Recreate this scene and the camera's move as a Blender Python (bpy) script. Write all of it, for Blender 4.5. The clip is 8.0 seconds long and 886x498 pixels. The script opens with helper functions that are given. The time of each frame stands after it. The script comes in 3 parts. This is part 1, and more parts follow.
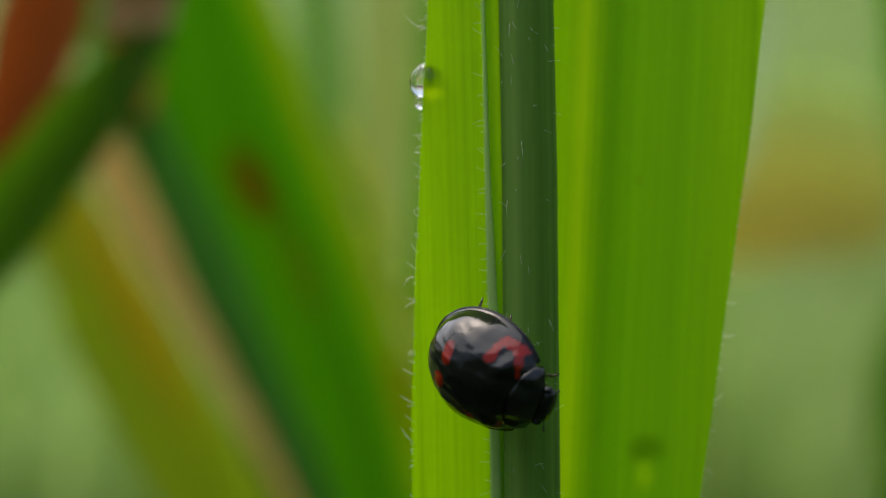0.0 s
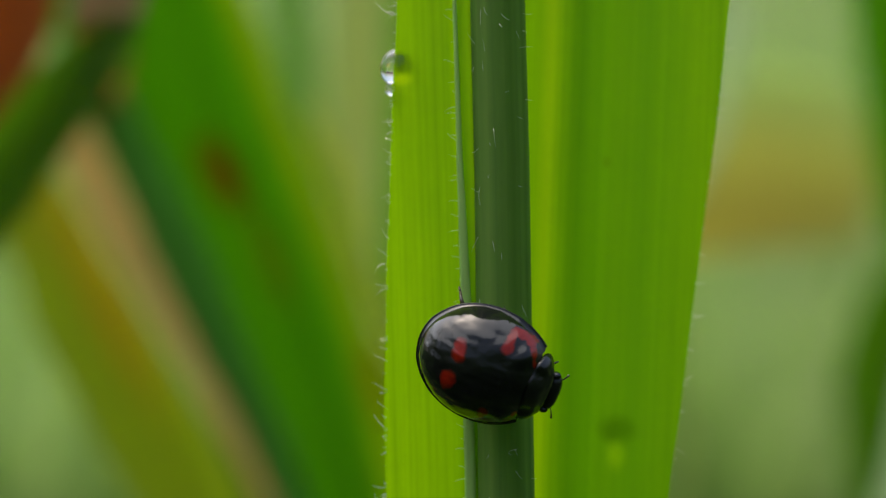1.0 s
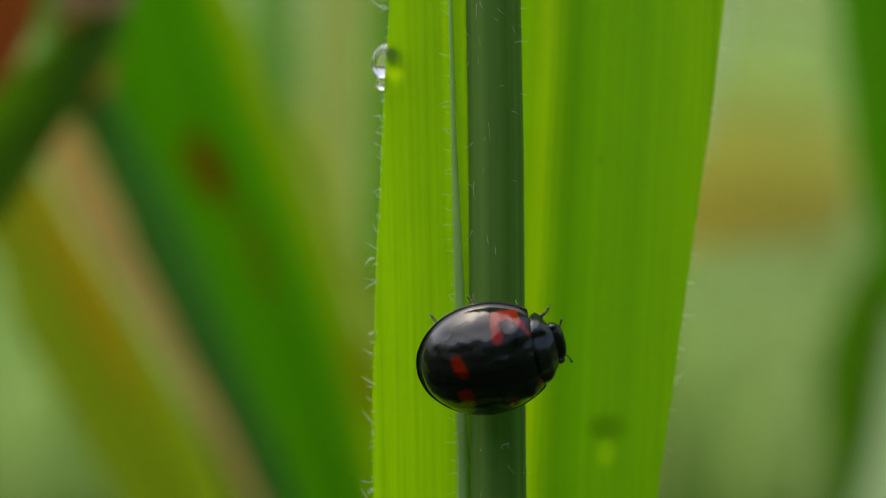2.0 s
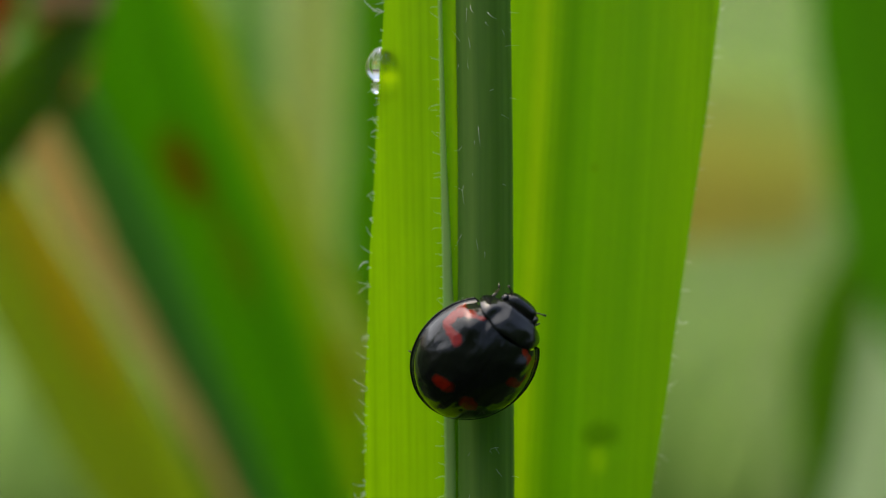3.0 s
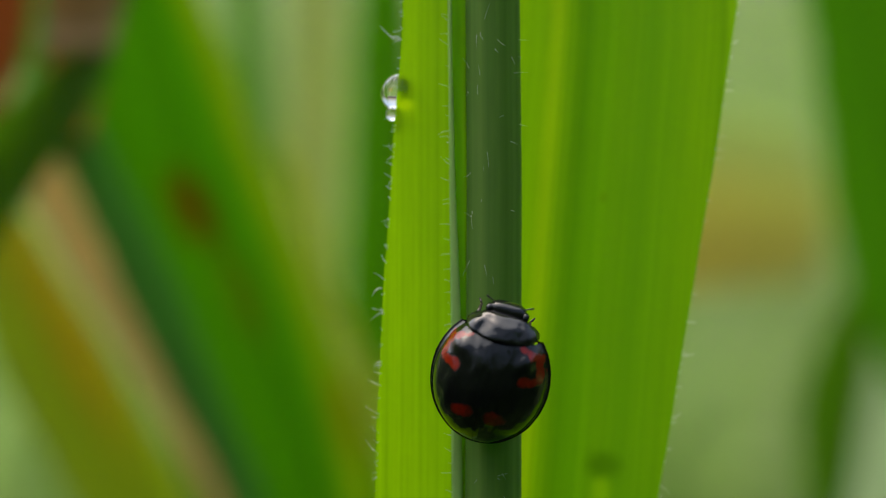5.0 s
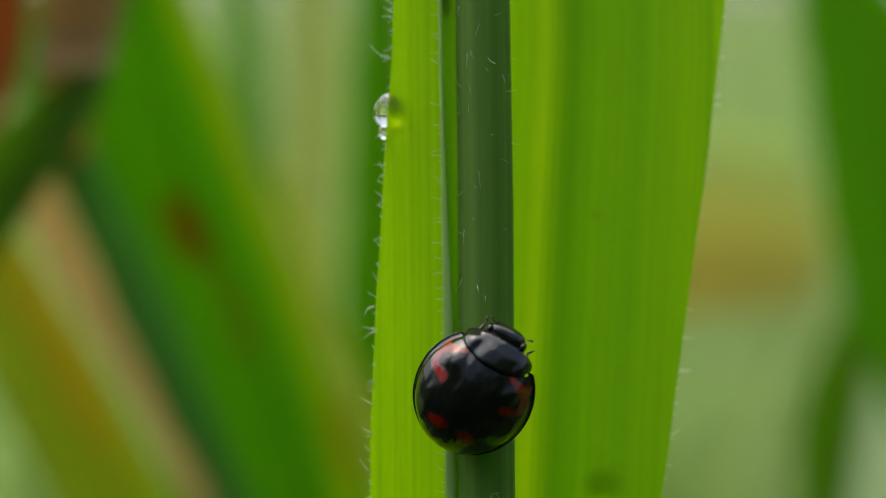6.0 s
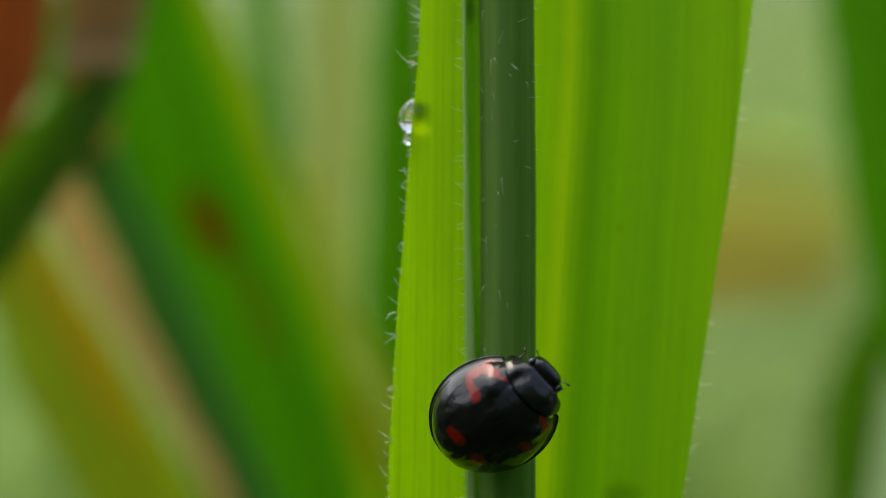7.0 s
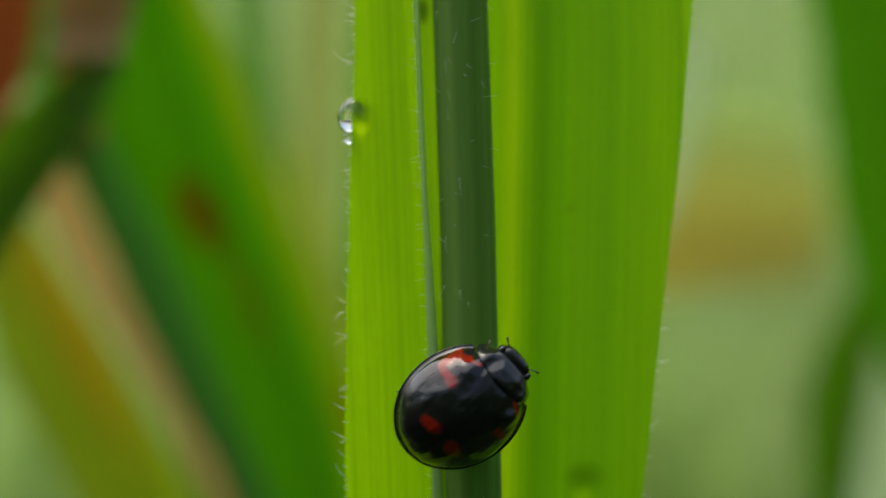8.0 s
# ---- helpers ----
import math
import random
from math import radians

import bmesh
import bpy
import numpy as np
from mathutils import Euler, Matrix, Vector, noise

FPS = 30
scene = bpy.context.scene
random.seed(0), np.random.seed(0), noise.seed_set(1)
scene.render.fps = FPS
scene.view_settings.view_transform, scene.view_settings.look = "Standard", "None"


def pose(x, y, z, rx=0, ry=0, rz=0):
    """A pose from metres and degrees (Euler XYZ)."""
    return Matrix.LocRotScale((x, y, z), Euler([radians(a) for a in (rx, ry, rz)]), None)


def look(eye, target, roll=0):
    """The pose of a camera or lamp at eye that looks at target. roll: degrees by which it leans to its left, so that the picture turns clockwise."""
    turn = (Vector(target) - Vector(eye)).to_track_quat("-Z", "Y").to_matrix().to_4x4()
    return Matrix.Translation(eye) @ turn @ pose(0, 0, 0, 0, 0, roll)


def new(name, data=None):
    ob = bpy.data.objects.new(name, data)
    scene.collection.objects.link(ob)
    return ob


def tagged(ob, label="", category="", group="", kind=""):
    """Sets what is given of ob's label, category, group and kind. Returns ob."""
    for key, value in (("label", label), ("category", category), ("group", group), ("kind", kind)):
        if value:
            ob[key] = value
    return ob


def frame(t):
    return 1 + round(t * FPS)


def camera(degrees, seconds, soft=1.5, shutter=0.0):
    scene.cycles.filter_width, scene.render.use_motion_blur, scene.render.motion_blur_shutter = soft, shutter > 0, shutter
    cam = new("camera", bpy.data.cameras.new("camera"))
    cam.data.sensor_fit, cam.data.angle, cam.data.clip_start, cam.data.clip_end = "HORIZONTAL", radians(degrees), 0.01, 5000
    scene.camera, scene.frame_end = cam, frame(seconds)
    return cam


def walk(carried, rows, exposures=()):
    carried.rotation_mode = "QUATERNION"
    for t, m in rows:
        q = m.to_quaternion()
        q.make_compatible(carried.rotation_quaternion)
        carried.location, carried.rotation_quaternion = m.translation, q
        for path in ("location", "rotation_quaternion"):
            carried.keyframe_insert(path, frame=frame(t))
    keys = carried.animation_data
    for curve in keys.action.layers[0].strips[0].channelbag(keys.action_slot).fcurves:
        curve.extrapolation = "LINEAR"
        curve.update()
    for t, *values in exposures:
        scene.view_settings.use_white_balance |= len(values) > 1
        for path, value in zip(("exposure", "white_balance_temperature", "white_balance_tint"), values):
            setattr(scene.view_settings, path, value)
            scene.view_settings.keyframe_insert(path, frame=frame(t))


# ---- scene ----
# ---- camera and its walk ----
cam = camera(30.0, 8.0, soft=1.0, shutter=0.5)
cam.data.dof.use_dof = True
cam.data.dof.focus_distance = 0.0451
cam.data.dof.aperture_fstop = 32.0

CAMERA_ROWS = [
    (0, pose(0.000708, -0.045525, 0.159956, 77.79, 0.52, 2.44)),
    (0.5, pose(0.000549, -0.045591, 0.159645, 77.76, 0.41, 1.95)),
    (1, pose(0.000825, -0.045553, 0.159823, 77.48, 0.32, 1.52)),
    (2.5, pose(-0.000271, -0.045573, 0.159731, 77.32, 0.02, 0.08)),
    (3, pose(-0.000476, -0.045525, 0.159957, 77.24, -0.09, -0.43)),
    (3.5, pose(0.000000, -0.045582, 0.159689, 78.00, -0.00, 0.00)),
    (4, pose(-0.000203, -0.045591, 0.159643, 78.39, 0.02, 0.08)),
    (5.5, pose(-0.000980, -0.045691, 0.159175, 79.43, -0.13, -0.59)),
    (6, pose(-0.000753, -0.045695, 0.159153, 79.81, -0.11, -0.52)),
    (6.5, pose(-0.001095, -0.045620, 0.159509, 79.60, -0.08, -0.38)),
    (7, pose(-0.000819, -0.045577, 0.159711, 79.32, 0.04, 0.19)),
    (7.2, pose(-0.001447, -0.045560, 0.159789, 79.39, -0.04, -0.18)),
    (7.3, pose(-0.001447, -0.045616, 0.159527, 79.62, -0.06, -0.27)),
    (7.4, pose(-0.001447, -0.045678, 0.159235, 79.50, -0.13, -0.62)),
    (7.5, pose(-0.001447, -0.045601, 0.159598, 78.98, -0.21, -1.00)),
    (7.6, pose(-0.001447, -0.045504, 0.160052, 79.10, -0.21, -0.98)),
    (7.7, pose(-0.001447, -0.045542, 0.159877, 79.44, -0.18, -0.87)),
    (7.8, pose(-0.001447, -0.045436, 0.160373, 78.99, -0.15, -0.71)),
    (7.9, pose(-0.001447, -0.045517, 0.159994, 78.94, -0.11, -0.54)),
    (8, pose(-0.001447, -0.045468, 0.160225, 78.65, -0.10, -0.49)),
]
walk(cam, CAMERA_ROWS, exposures=[(0.0, 0.84), (1.2, 0.93), (2.5, 0.94), (8.0, 0.93)])

# ---- world and sun: a bright overcast sky ----
SUN_HEIGHT, SUN_TURN = 64.0, -42.0
world = bpy.data.worlds.new("overcast_sky")
scene.world = world
world.use_nodes = True
wn, wl = world.node_tree.nodes, world.node_tree.links
sky = wn.new("ShaderNodeTexSky")
sky.sky_type = "NISHITA"
sky.sun_disc = False
sky.sun_elevation, sky.sun_rotation = radians(SUN_HEIGHT), radians(SUN_TURN)
sky.air_density, sky.dust_density, sky.ozone_density = 1.0, 6.0, 0.6
wl.new(sky.outputs["Color"], wn["Background"].inputs["Color"])
wn["Background"].inputs["Strength"].default_value = 0.12
sun = new("sun", bpy.data.lights.new("sun", "SUN"))
sun.data.energy, sun.data.angle, sun.data.color = 1.5, radians(105), (1.0, 0.985, 0.965)
sun_way = Vector((math.sin(radians(SUN_TURN)) * math.cos(radians(SUN_HEIGHT)),
                  math.cos(radians(SUN_TURN)) * math.cos(radians(SUN_HEIGHT)), math.sin(radians(SUN_HEIGHT))))
sun.matrix_world = look(sun_way * 3, (0, 0, 0))


# ---- materials ----
def material(name):
    m = bpy.data.materials.new(name)
    m.use_nodes = True
    return m, m.node_tree.nodes, m.node_tree.links, m.node_tree.nodes["Principled BSDF"]


def math_node(n, l, op, a, b=None, c=None, clamp=False):
    k = n.new("ShaderNodeMath")
    k.operation, k.use_clamp = op, clamp
    for i, v in enumerate((a, b, c)):
        if v is None:
            continue
        if isinstance(v, (int, float)):
            k.inputs[i].default_value = v
        else:
            l.new(v, k.inputs[i])
    return k.outputs[0]


def mix_colour(n, l, fac, a, b):
    k = n.new("ShaderNodeMix")
    k.data_type = "RGBA"
    for socket, v in ((k.inputs[0], fac), (k.inputs[6], a), (k.inputs[7], b)):
        if isinstance(v, (int, float)):
            socket.default_value = v
        elif isinstance(v, tuple):
            socket.default_value = (*v, 1)
        else:
            l.new(v, socket)
    return k.outputs[2]


def noise_at(n, l, vector, scale, detail=2.0):
    k = n.new("ShaderNodeTexNoise")
    k.inputs["Scale"].default_value, k.inputs["Detail"].default_value = scale, detail
    l.new(vector, k.inputs["Vector"])
    return k.outputs["Fac"]


def stretch(n, l, vector, sx, sy, sz=1.0):
    k = n.new("ShaderNodeMapping")
    k.inputs["Scale"].default_value = (sx, sy, sz)
    l.new(vector, k.inputs["Vector"])
    return k.outputs["Vector"]


def spot(n, l, x, y, cx, cy, rx, ry, turn=0.0, soft=0.35):
    """1 inside an ellipse round (cx, cy), 0 outside it, with a soft rim."""
    co, si = math.cos(radians(turn)), math.sin(radians(turn))
    dx, dy = math_node(n, l, "SUBTRACT", x, cx), math_node(n, l, "SUBTRACT", y, cy)
    p = math_node(n, l, "ADD", math_node(n, l, "MULTIPLY", dx, co / rx), math_node(n, l, "MULTIPLY", dy, si / rx))
    q = math_node(n, l, "SUBTRACT", math_node(n, l, "MULTIPLY", dy, co / ry), math_node(n, l, "MULTIPLY", dx, si / ry))
    r = math_node(n, l, "SQRT", math_node(n, l, "ADD", math_node(n, l, "MULTIPLY", p, p), math_node(n, l, "MULTIPLY", q, q)))
    return math_node(n, l, "DIVIDE", math_node(n, l, "SUBTRACT", 1 + soft / 2, r), soft, clamp=True)


def leaf_material(name, reflect, shine_through, share=0.55, rough=0.45, veins=5.0, vein_depth=0.5, marks=(), stripes=()):
    """A leaf blade: veins along it, blotches, light through it. UV: millimetres across and along.
    marks: stains and painted drop shadows (u, v, ru, rv, colour, strength). stripes: tinted bands (u, half width,
    colour, strength) along the blade."""
    m, n, l, shader = material(name)
    uv = n.new("ShaderNodeUVMap").outputs["UV"]
    split = n.new("ShaderNodeSeparateXYZ")
    l.new(uv, split.inputs[0])
    fine = noise_at(n, l, stretch(n, l, uv, veins, 0.02), 1.0, 3.0)
    band = noise_at(n, l, stretch(n, l, uv, veins * 0.22, 0.03), 1.0, 2.0)
    blotch = noise_at(n, l, stretch(n, l, uv, 0.9, 0.35), 1.0, 4.0)
    line = math_node(n, l, "MULTIPLY_ADD", math_node(n, l, "SUBTRACT", fine, 0.5), 2.6, 0.5, clamp=True)
    dark = math_node(n, l, "MULTIPLY", line, vein_depth)
    dark = math_node(n, l, "MULTIPLY_ADD", band, vein_depth * 0.7, dark)
    dark = math_node(n, l, "MULTIPLY_ADD", blotch, 0.35, dark)
    streak = noise_at(n, l, stretch(n, l, uv, veins * 1.6, 0.7), 1.0, 3.0)
    dark = math_node(n, l, "MULTIPLY_ADD", math_node(n, l, "SUBTRACT", streak, 0.5), 0.7 * vein_depth, dark)
    dark = math_node(n, l, "SUBTRACT", dark, 0.12 + vein_depth * 0.5, clamp=True)

    def tint(colour):
        deep = tuple(k * f for k, f in zip(colour, (0.55, 0.68, 0.8)))
        c = mix_colour(n, l, dark, colour, deep)
        for u, half, shade, strength in stripes:
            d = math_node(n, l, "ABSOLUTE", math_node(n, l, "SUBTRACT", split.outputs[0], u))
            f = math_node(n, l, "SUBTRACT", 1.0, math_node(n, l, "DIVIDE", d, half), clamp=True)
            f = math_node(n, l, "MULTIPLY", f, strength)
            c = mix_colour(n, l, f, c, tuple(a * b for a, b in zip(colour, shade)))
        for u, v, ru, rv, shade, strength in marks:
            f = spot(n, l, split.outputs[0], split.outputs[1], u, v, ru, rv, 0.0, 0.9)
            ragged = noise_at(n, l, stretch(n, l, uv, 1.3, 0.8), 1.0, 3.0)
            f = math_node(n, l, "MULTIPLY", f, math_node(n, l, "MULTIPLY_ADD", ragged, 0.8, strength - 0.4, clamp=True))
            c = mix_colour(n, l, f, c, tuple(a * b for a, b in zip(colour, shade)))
        return c

    l.new(tint(reflect), shader.inputs["Base Color"])
    shader.inputs["Roughness"].default_value = rough
    shader.inputs["Specular IOR Level"].default_value = 0.35 if rough < 0.55 else 0.12
    bump = n.new("ShaderNodeBump")
    bump.inputs["Strength"].default_value, bump.inputs["Distance"].default_value = 0.5, 0.00004
    l.new(math_node(n, l, "ADD", fine, math_node(n, l, "MULTIPLY", band, 0.6)), bump.inputs["Height"])
    l.new(bump.outputs["Normal"], shader.inputs["Normal"])
    through_leaf = n.new("ShaderNodeBsdfTranslucent")
    l.new(tint(shine_through), through_leaf.inputs["Color"])
    l.new(bump.outputs["Normal"], through_leaf.inputs["Normal"])
    blend = n.new("ShaderNodeMixShader")
    blend.inputs[0].default_value = share
    l.new(shader.outputs[0], blend.inputs[1])
    l.new(through_leaf.outputs[0], blend.inputs[2])
    l.new(blend.outputs[0], n["Material Output"].inputs["Surface"])
    return m


def plain_material(name, colour, rough=0.6, second=None, scale=300.0, trans=0.0):
    m, n, l, shader = material(name)
    where = n.new("ShaderNodeTexCoord").outputs["Object"]
    f = noise_at(n, l, where, scale, 4.0)
    l.new(mix_colour(n, l, f, colour, second or tuple(k * 0.6 for k in colour)), shader.inputs["Base Color"])
    shader.inputs["Roughness"].default_value = rough
    if trans:
        t = n.new("ShaderNodeBsdfTranslucent")
        t.inputs["Color"].default_value = (*colour, 1)
        b = n.new("ShaderNodeMixShader")
        b.inputs[0].default_value = trans
        l.new(shader.outputs[0], b.inputs[1])
        l.new(t.outputs[0], b.inputs[2])
        l.new(b.outputs[0], n["Material Output"].inputs["Surface"])
    return m


BRIGHT = leaf_material("fresh_leaf", (0.09, 0.17, 0.006), (0.655, 0.895, 0.004), 0.76, 0.42, 5.0, 0.54,
                       # the dew drop's shadow on the leaf and the glow below it, painted in
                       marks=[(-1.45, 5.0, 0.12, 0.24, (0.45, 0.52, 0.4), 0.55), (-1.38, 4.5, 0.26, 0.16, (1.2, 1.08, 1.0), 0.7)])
BROAD = leaf_material("broad_fresh_leaf", (0.09, 0.16, 0.007), (0.625, 0.88, 0.004), 0.73, 0.45, 5.0, 0.6,
                      # first two: painted shadow and glow of a far-side drop; third: a blemish
                      marks=[(1.2, -5.75, 0.5, 0.36, (0.5, 0.6, 0.5), 0.8), (1.2, -6.5, 0.25, 0.4, (1.15, 1.08, 1.2), 0.4),
                             (0.6, 2.07, 0.12, 0.14, (0.6, 0.65, 0.6), 0.7)],
                      # painted shade of the fold, with the lighter and darker sides beside it
                      stripes=[(-0.25, 0.75, (0.42, 0.56, 0.6), 0.8), (0.30, 0.9, (0.45, 0.6, 0.6), 0.6), (1.6, 2.6, (0.62, 0.76, 2.2), 0.75), (-1.15, 0.35, (1.12, 1.0, 2.0), 0.6), (-1.75, 0.5, (0.85, 0.92, 1.0), 0.6)])
STEM = leaf_material("stem_green", (0.138, 0.245, 0.043), (0.36, 0.62, 0.06), 0.35, 0.6, 4.0, 0.9,
                     # lighter and darker bands round the stem; the last paints the leaf's shade
                     stripes=[(0.90, 0.28, (0.66, 0.76, 0.5), 0.6), (1.60, 0.4, (1.3, 1.2, 1.5), 0.6), (0.15, 0.3, (1.4, 1.3, 1.8), 0.6), (2.25, 0.25, (0.6, 0.7, 0.5), 0.6)])
SHEATH = leaf_material("green_sheath", (0.10, 0.19, 0.008), (0.66, 0.90, 0.01), 0.74, 0.42, 6.0, 0.4,
                       marks=[(0.22, 7.75, 0.14, 0.3, (0.35, 0.4, 0.3), 0.7)])
RIB = leaf_material("pale_margin", (0.46, 0.68, 0.19), (0.66, 0.92, 0.16), 0.35, 0.6, 6.0, 0.3)
DEEP = leaf_material("deep_green_leaf", (0.06, 0.13, 0.007), (0.32, 0.62, 0.006), 0.66, 0.7, 2.0, 0.4)
SPOTTED = leaf_material("rust_spotted_leaf", (0.055, 0.125, 0.005), (0.32, 0.65, 0.003), 0.74, 0.7, 2.0, 0.4,
                        marks=[(-5.4, 3.8, 1.2, 2.0, (1.3, 0.36, 0.5), 0.85), (-4.4, -1.3, 0.9, 2.8, (1.6, 0.6, 0.6), 0.4),
                               (-0.5, -8.9, 1.2, 2.4, (1.7, 0.7, 1.0), 0.45)],
                        stripes=[(-0.75, 1.5, (2.1, 1.2, 1.6), 0.85)])
# olive tone with the leaf's shade put into its colour
SHADED_OLIVE = leaf_material("shaded_olive_leaf", (0.06, 0.12, 0.015), (0.34, 0.56, 0.015), 0.66, 0.7, 2.0, 0.5)
DULL = leaf_material("dull_green_leaf", (0.13, 0.22, 0.08), (0.46, 0.70, 0.19), 0.68, 0.7, 2.0, 0.4)
# bluish tone stands in for the shade this leaf lies in
SHADY = leaf_material("shaded_blue_green_leaf", (0.065, 0.15, 0.062), (0.30, 0.58, 0.16), 0.68, 0.7, 2.0, 0.4)
YELLOWING = leaf_material("yellowing_leaf", (0.20, 0.24, 0.038), (0.58, 0.68, 0.065), 0.7, 0.6, 2.0, 0.4,
                          marks=[(5.8, -3.0, 2.0, 8.0, (1.3, 0.72, 0.9), 0.48), (3.0, 3.0, 2.5, 5.0, (1.2, 0.8, 1.0), 0.25)])
DRY = leaf_material("dry_straw", (0.66, 0.47, 0.21), (0.98, 0.80, 0.42), 0.8, 0.6, 2.5, 0.5)
RUST = leaf_material("rusty_leaf", (0.24, 0.09, 0.025), (0.66, 0.27, 0.05), 0.58, 0.6, 2.0, 0.5)
PALE = leaf_material("pale_dry_leaf", (0.43, 0.46, 0.16), (0.78, 0.84, 0.30), 0.55, 0.6, 2.0, 0.4)
WITHERED = leaf_material("withered_leaf", (0.24, 0.17, 0.075), (0.62, 0.43, 0.17), 0.58, 0.6, 2.0, 0.6)
TAN = leaf_material("dead_tan_leaf", (0.40, 0.48, 0.22), (0.78, 0.90, 0.40), 0.62, 0.6, 1.6, 0.5,
                    marks=[(10.0, 5.0, 26.0, 11.0, (1.08, 0.86, 0.50), 0.75), (8.0, 2.5, 26.0, 5.0, (0.85, 0.66, 0.40), 0.7)])
PALE_GREEN = leaf_material("pale_green_leaf", (0.55, 0.66, 0.40), (0.90, 0.99, 0.66), 0.55, 0.6, 2.0, 0.3)
WITHERED_GREEN = leaf_material("half_withered_leaf", (0.44, 0.47, 0.11), (0.82, 0.90, 0.18), 0.62, 0.6, 2.0, 0.5)
HAIR = plain_material("leaf_hair", (0.88, 0.88, 0.74), 0.4, (0.75, 0.78, 0.6), 2000.0, 0.5)
HAIR.node_tree.nodes["Principled BSDF"].inputs["Specular IOR Level"].default_value = 0.15
MEADOW = plain_material("meadow_grass", (0.34, 0.50, 0.13), 0.7, (0.25, 0.385, 0.09), 30.0, 0.35)
MEADOW_DRY = plain_material("dry_meadow_grass", (0.36, 0.46, 0.18), 0.7, (0.25, 0.33, 0.11), 30.0, 0.3)
SOIL = plain_material("mossy_ground", (0.10, 0.14, 0.04), 0.9, (0.06, 0.07, 0.025), 20.0)


def beetle_material():
    """Glossy black wing cases with a hooked red mark on each shoulder and a red spot behind it."""
    m, n, l, shader = material("black_red_wing_case")
    where = n.new("ShaderNodeTexCoord").outputs["Object"]
    wobble = n.new("ShaderNodeTexNoise")
    wobble.inputs["Scale"].default_value, wobble.inputs["Detail"].default_value = 3500.0, 2.0
    l.new(where, wobble.inputs["Vector"])
    split, shake = n.new("ShaderNodeSeparateXYZ"), n.new("ShaderNodeSeparateXYZ")
    l.new(where, split.inputs[0])
    l.new(wobble.outputs["Color"], shake.inputs[0])
    def mm(axis):
        v = math_node(n, l, "MULTIPLY", split.outputs[axis], 1.0 / BEETLE)
        v = math_node(n, l, "ABSOLUTE", v) if axis == 1 else v
        return math_node(n, l, "MULTIPLY_ADD", math_node(n, l, "SUBTRACT", shake.outputs[axis], 0.5), 0.22, v)
    x, y = mm(0), mm(1)
    red = None
    for cx, cy, rx, ry, turn in ((-0.68, 0.46, 0.20, 0.29, 12), (0.52, 1.00, 0.16, 0.17, 0), (0.50, 1.20, 0.12, 0.18, 0),
                                 (0.68, 1.36, 0.26, 0.09, -8), (1.00, 1.28, 0.20, 0.09, -25), (1.20, 1.06, 0.20, 0.07, -55), (1.33, 0.80, 0.14, 0.06, -65)):
        s = spot(n, l, x, y, cx, cy, rx, ry, turn, 0.45)
        red = s if red is None else math_node(n, l, "MAXIMUM", red, s)
    speck = noise_at(n, l, where, 9000.0, 3.0)
    rosy = mix_colour(n, l, speck, (0.27, 0.012, 0.003), (0.10, 0.005, 0.002))
    l.new(mix_colour(n, l, red, (0.007, 0.0075, 0.007), rosy), shader.inputs["Base Color"])
    shader.inputs["Roughness"].default_value = 0.05
    shader.inputs["Specular IOR Level"].default_value = 0.45
    bump = n.new("ShaderNodeBump")
    bump.inputs["Strength"].default_value, bump.inputs["Distance"].default_value = 0.2, 0.00002
    l.new(noise_at(n, l, where, 12000.0, 2.0), bump.inputs["Height"])
    l.new(bump.outputs["Normal"], shader.inputs["Normal"])
    return m


BEETLE = 0.0009624
WING_CASE = beetle_material()
CHITIN = plain_material("black_chitin", (0.006, 0.006, 0.006), 0.16, (0.012, 0.012, 0.011), 6000.0)
CHITIN.node_tree.nodes["Principled BSDF"].inputs["Specular IOR Level"].default_value = 0.55
LEG = plain_material("dark_leg", (0.012, 0.011, 0.009), 0.35, (0.07, 0.055, 0.02), 7000.0)
EYE = plain_material("beetle_eye", (0.01, 0.01, 0.012), 0.12)
water, _n, _l, _s = material("water")
_s.inputs["Base Color"].default_value = (1, 1, 1, 1)
_s.inputs["Roughness"].default_value, _s.inputs["IOR"].default_value = 0.0, 1.333
_s.inputs["Transmission Weight"].default_value = 1.0


# ---- builders ----
LEAN = radians(12)


def at(u, v, w):
    """Millimetres right, up along the leaning shoot and away from it, to a place in the world."""
    return Vector((u, v * math.sin(LEAN) + w * math.cos(LEAN), 150 + v * math.cos(LEAN) - w * math.sin(LEAN))) / 1000


def part(name, bm, mat, parent=None, label="", smooth=True, kind=""):
    """Links a bmesh as one mesh object under a thing or under a part."""
    me = bpy.data.meshes.new(name)
    bmesh.ops.recalc_face_normals(bm, faces=bm.faces)
    bm.to_mesh(me)
    bm.free()
    me.materials.append(mat)
    me.polygons.foreach_set("use_smooth", [smooth] * len(me.polygons))
    ob = new(name, me)
    ob.parent = parent
    return tagged(ob, label, kind=kind)


def thing(name, label, category, group="", kind=""):
    return tagged(new(name), label, category, group, kind)


def along(keys, t):
    """A smooth row between the keys, whose first number rises evenly from key to key; t from 0 to 1."""
    k = np.array(keys, float)
    s = t * (len(k) - 1)
    i = min(int(s), len(k) - 2)
    x = k[:, 0]
    slope = np.gradient(k[:, 1:], x, axis=0)
    h, f = x[i + 1] - x[i], s - i
    a, b = k[i, 1:], k[i + 1, 1:]
    rest = (2 * f ** 3 - 3 * f * f + 1) * a + (f ** 3 - 2 * f * f + f) * h * slope[i] + (3 * f * f - 2 * f ** 3) * b + (f ** 3 - f * f) * h * slope[i + 1]
    return (x[i] + h * f, *rest)


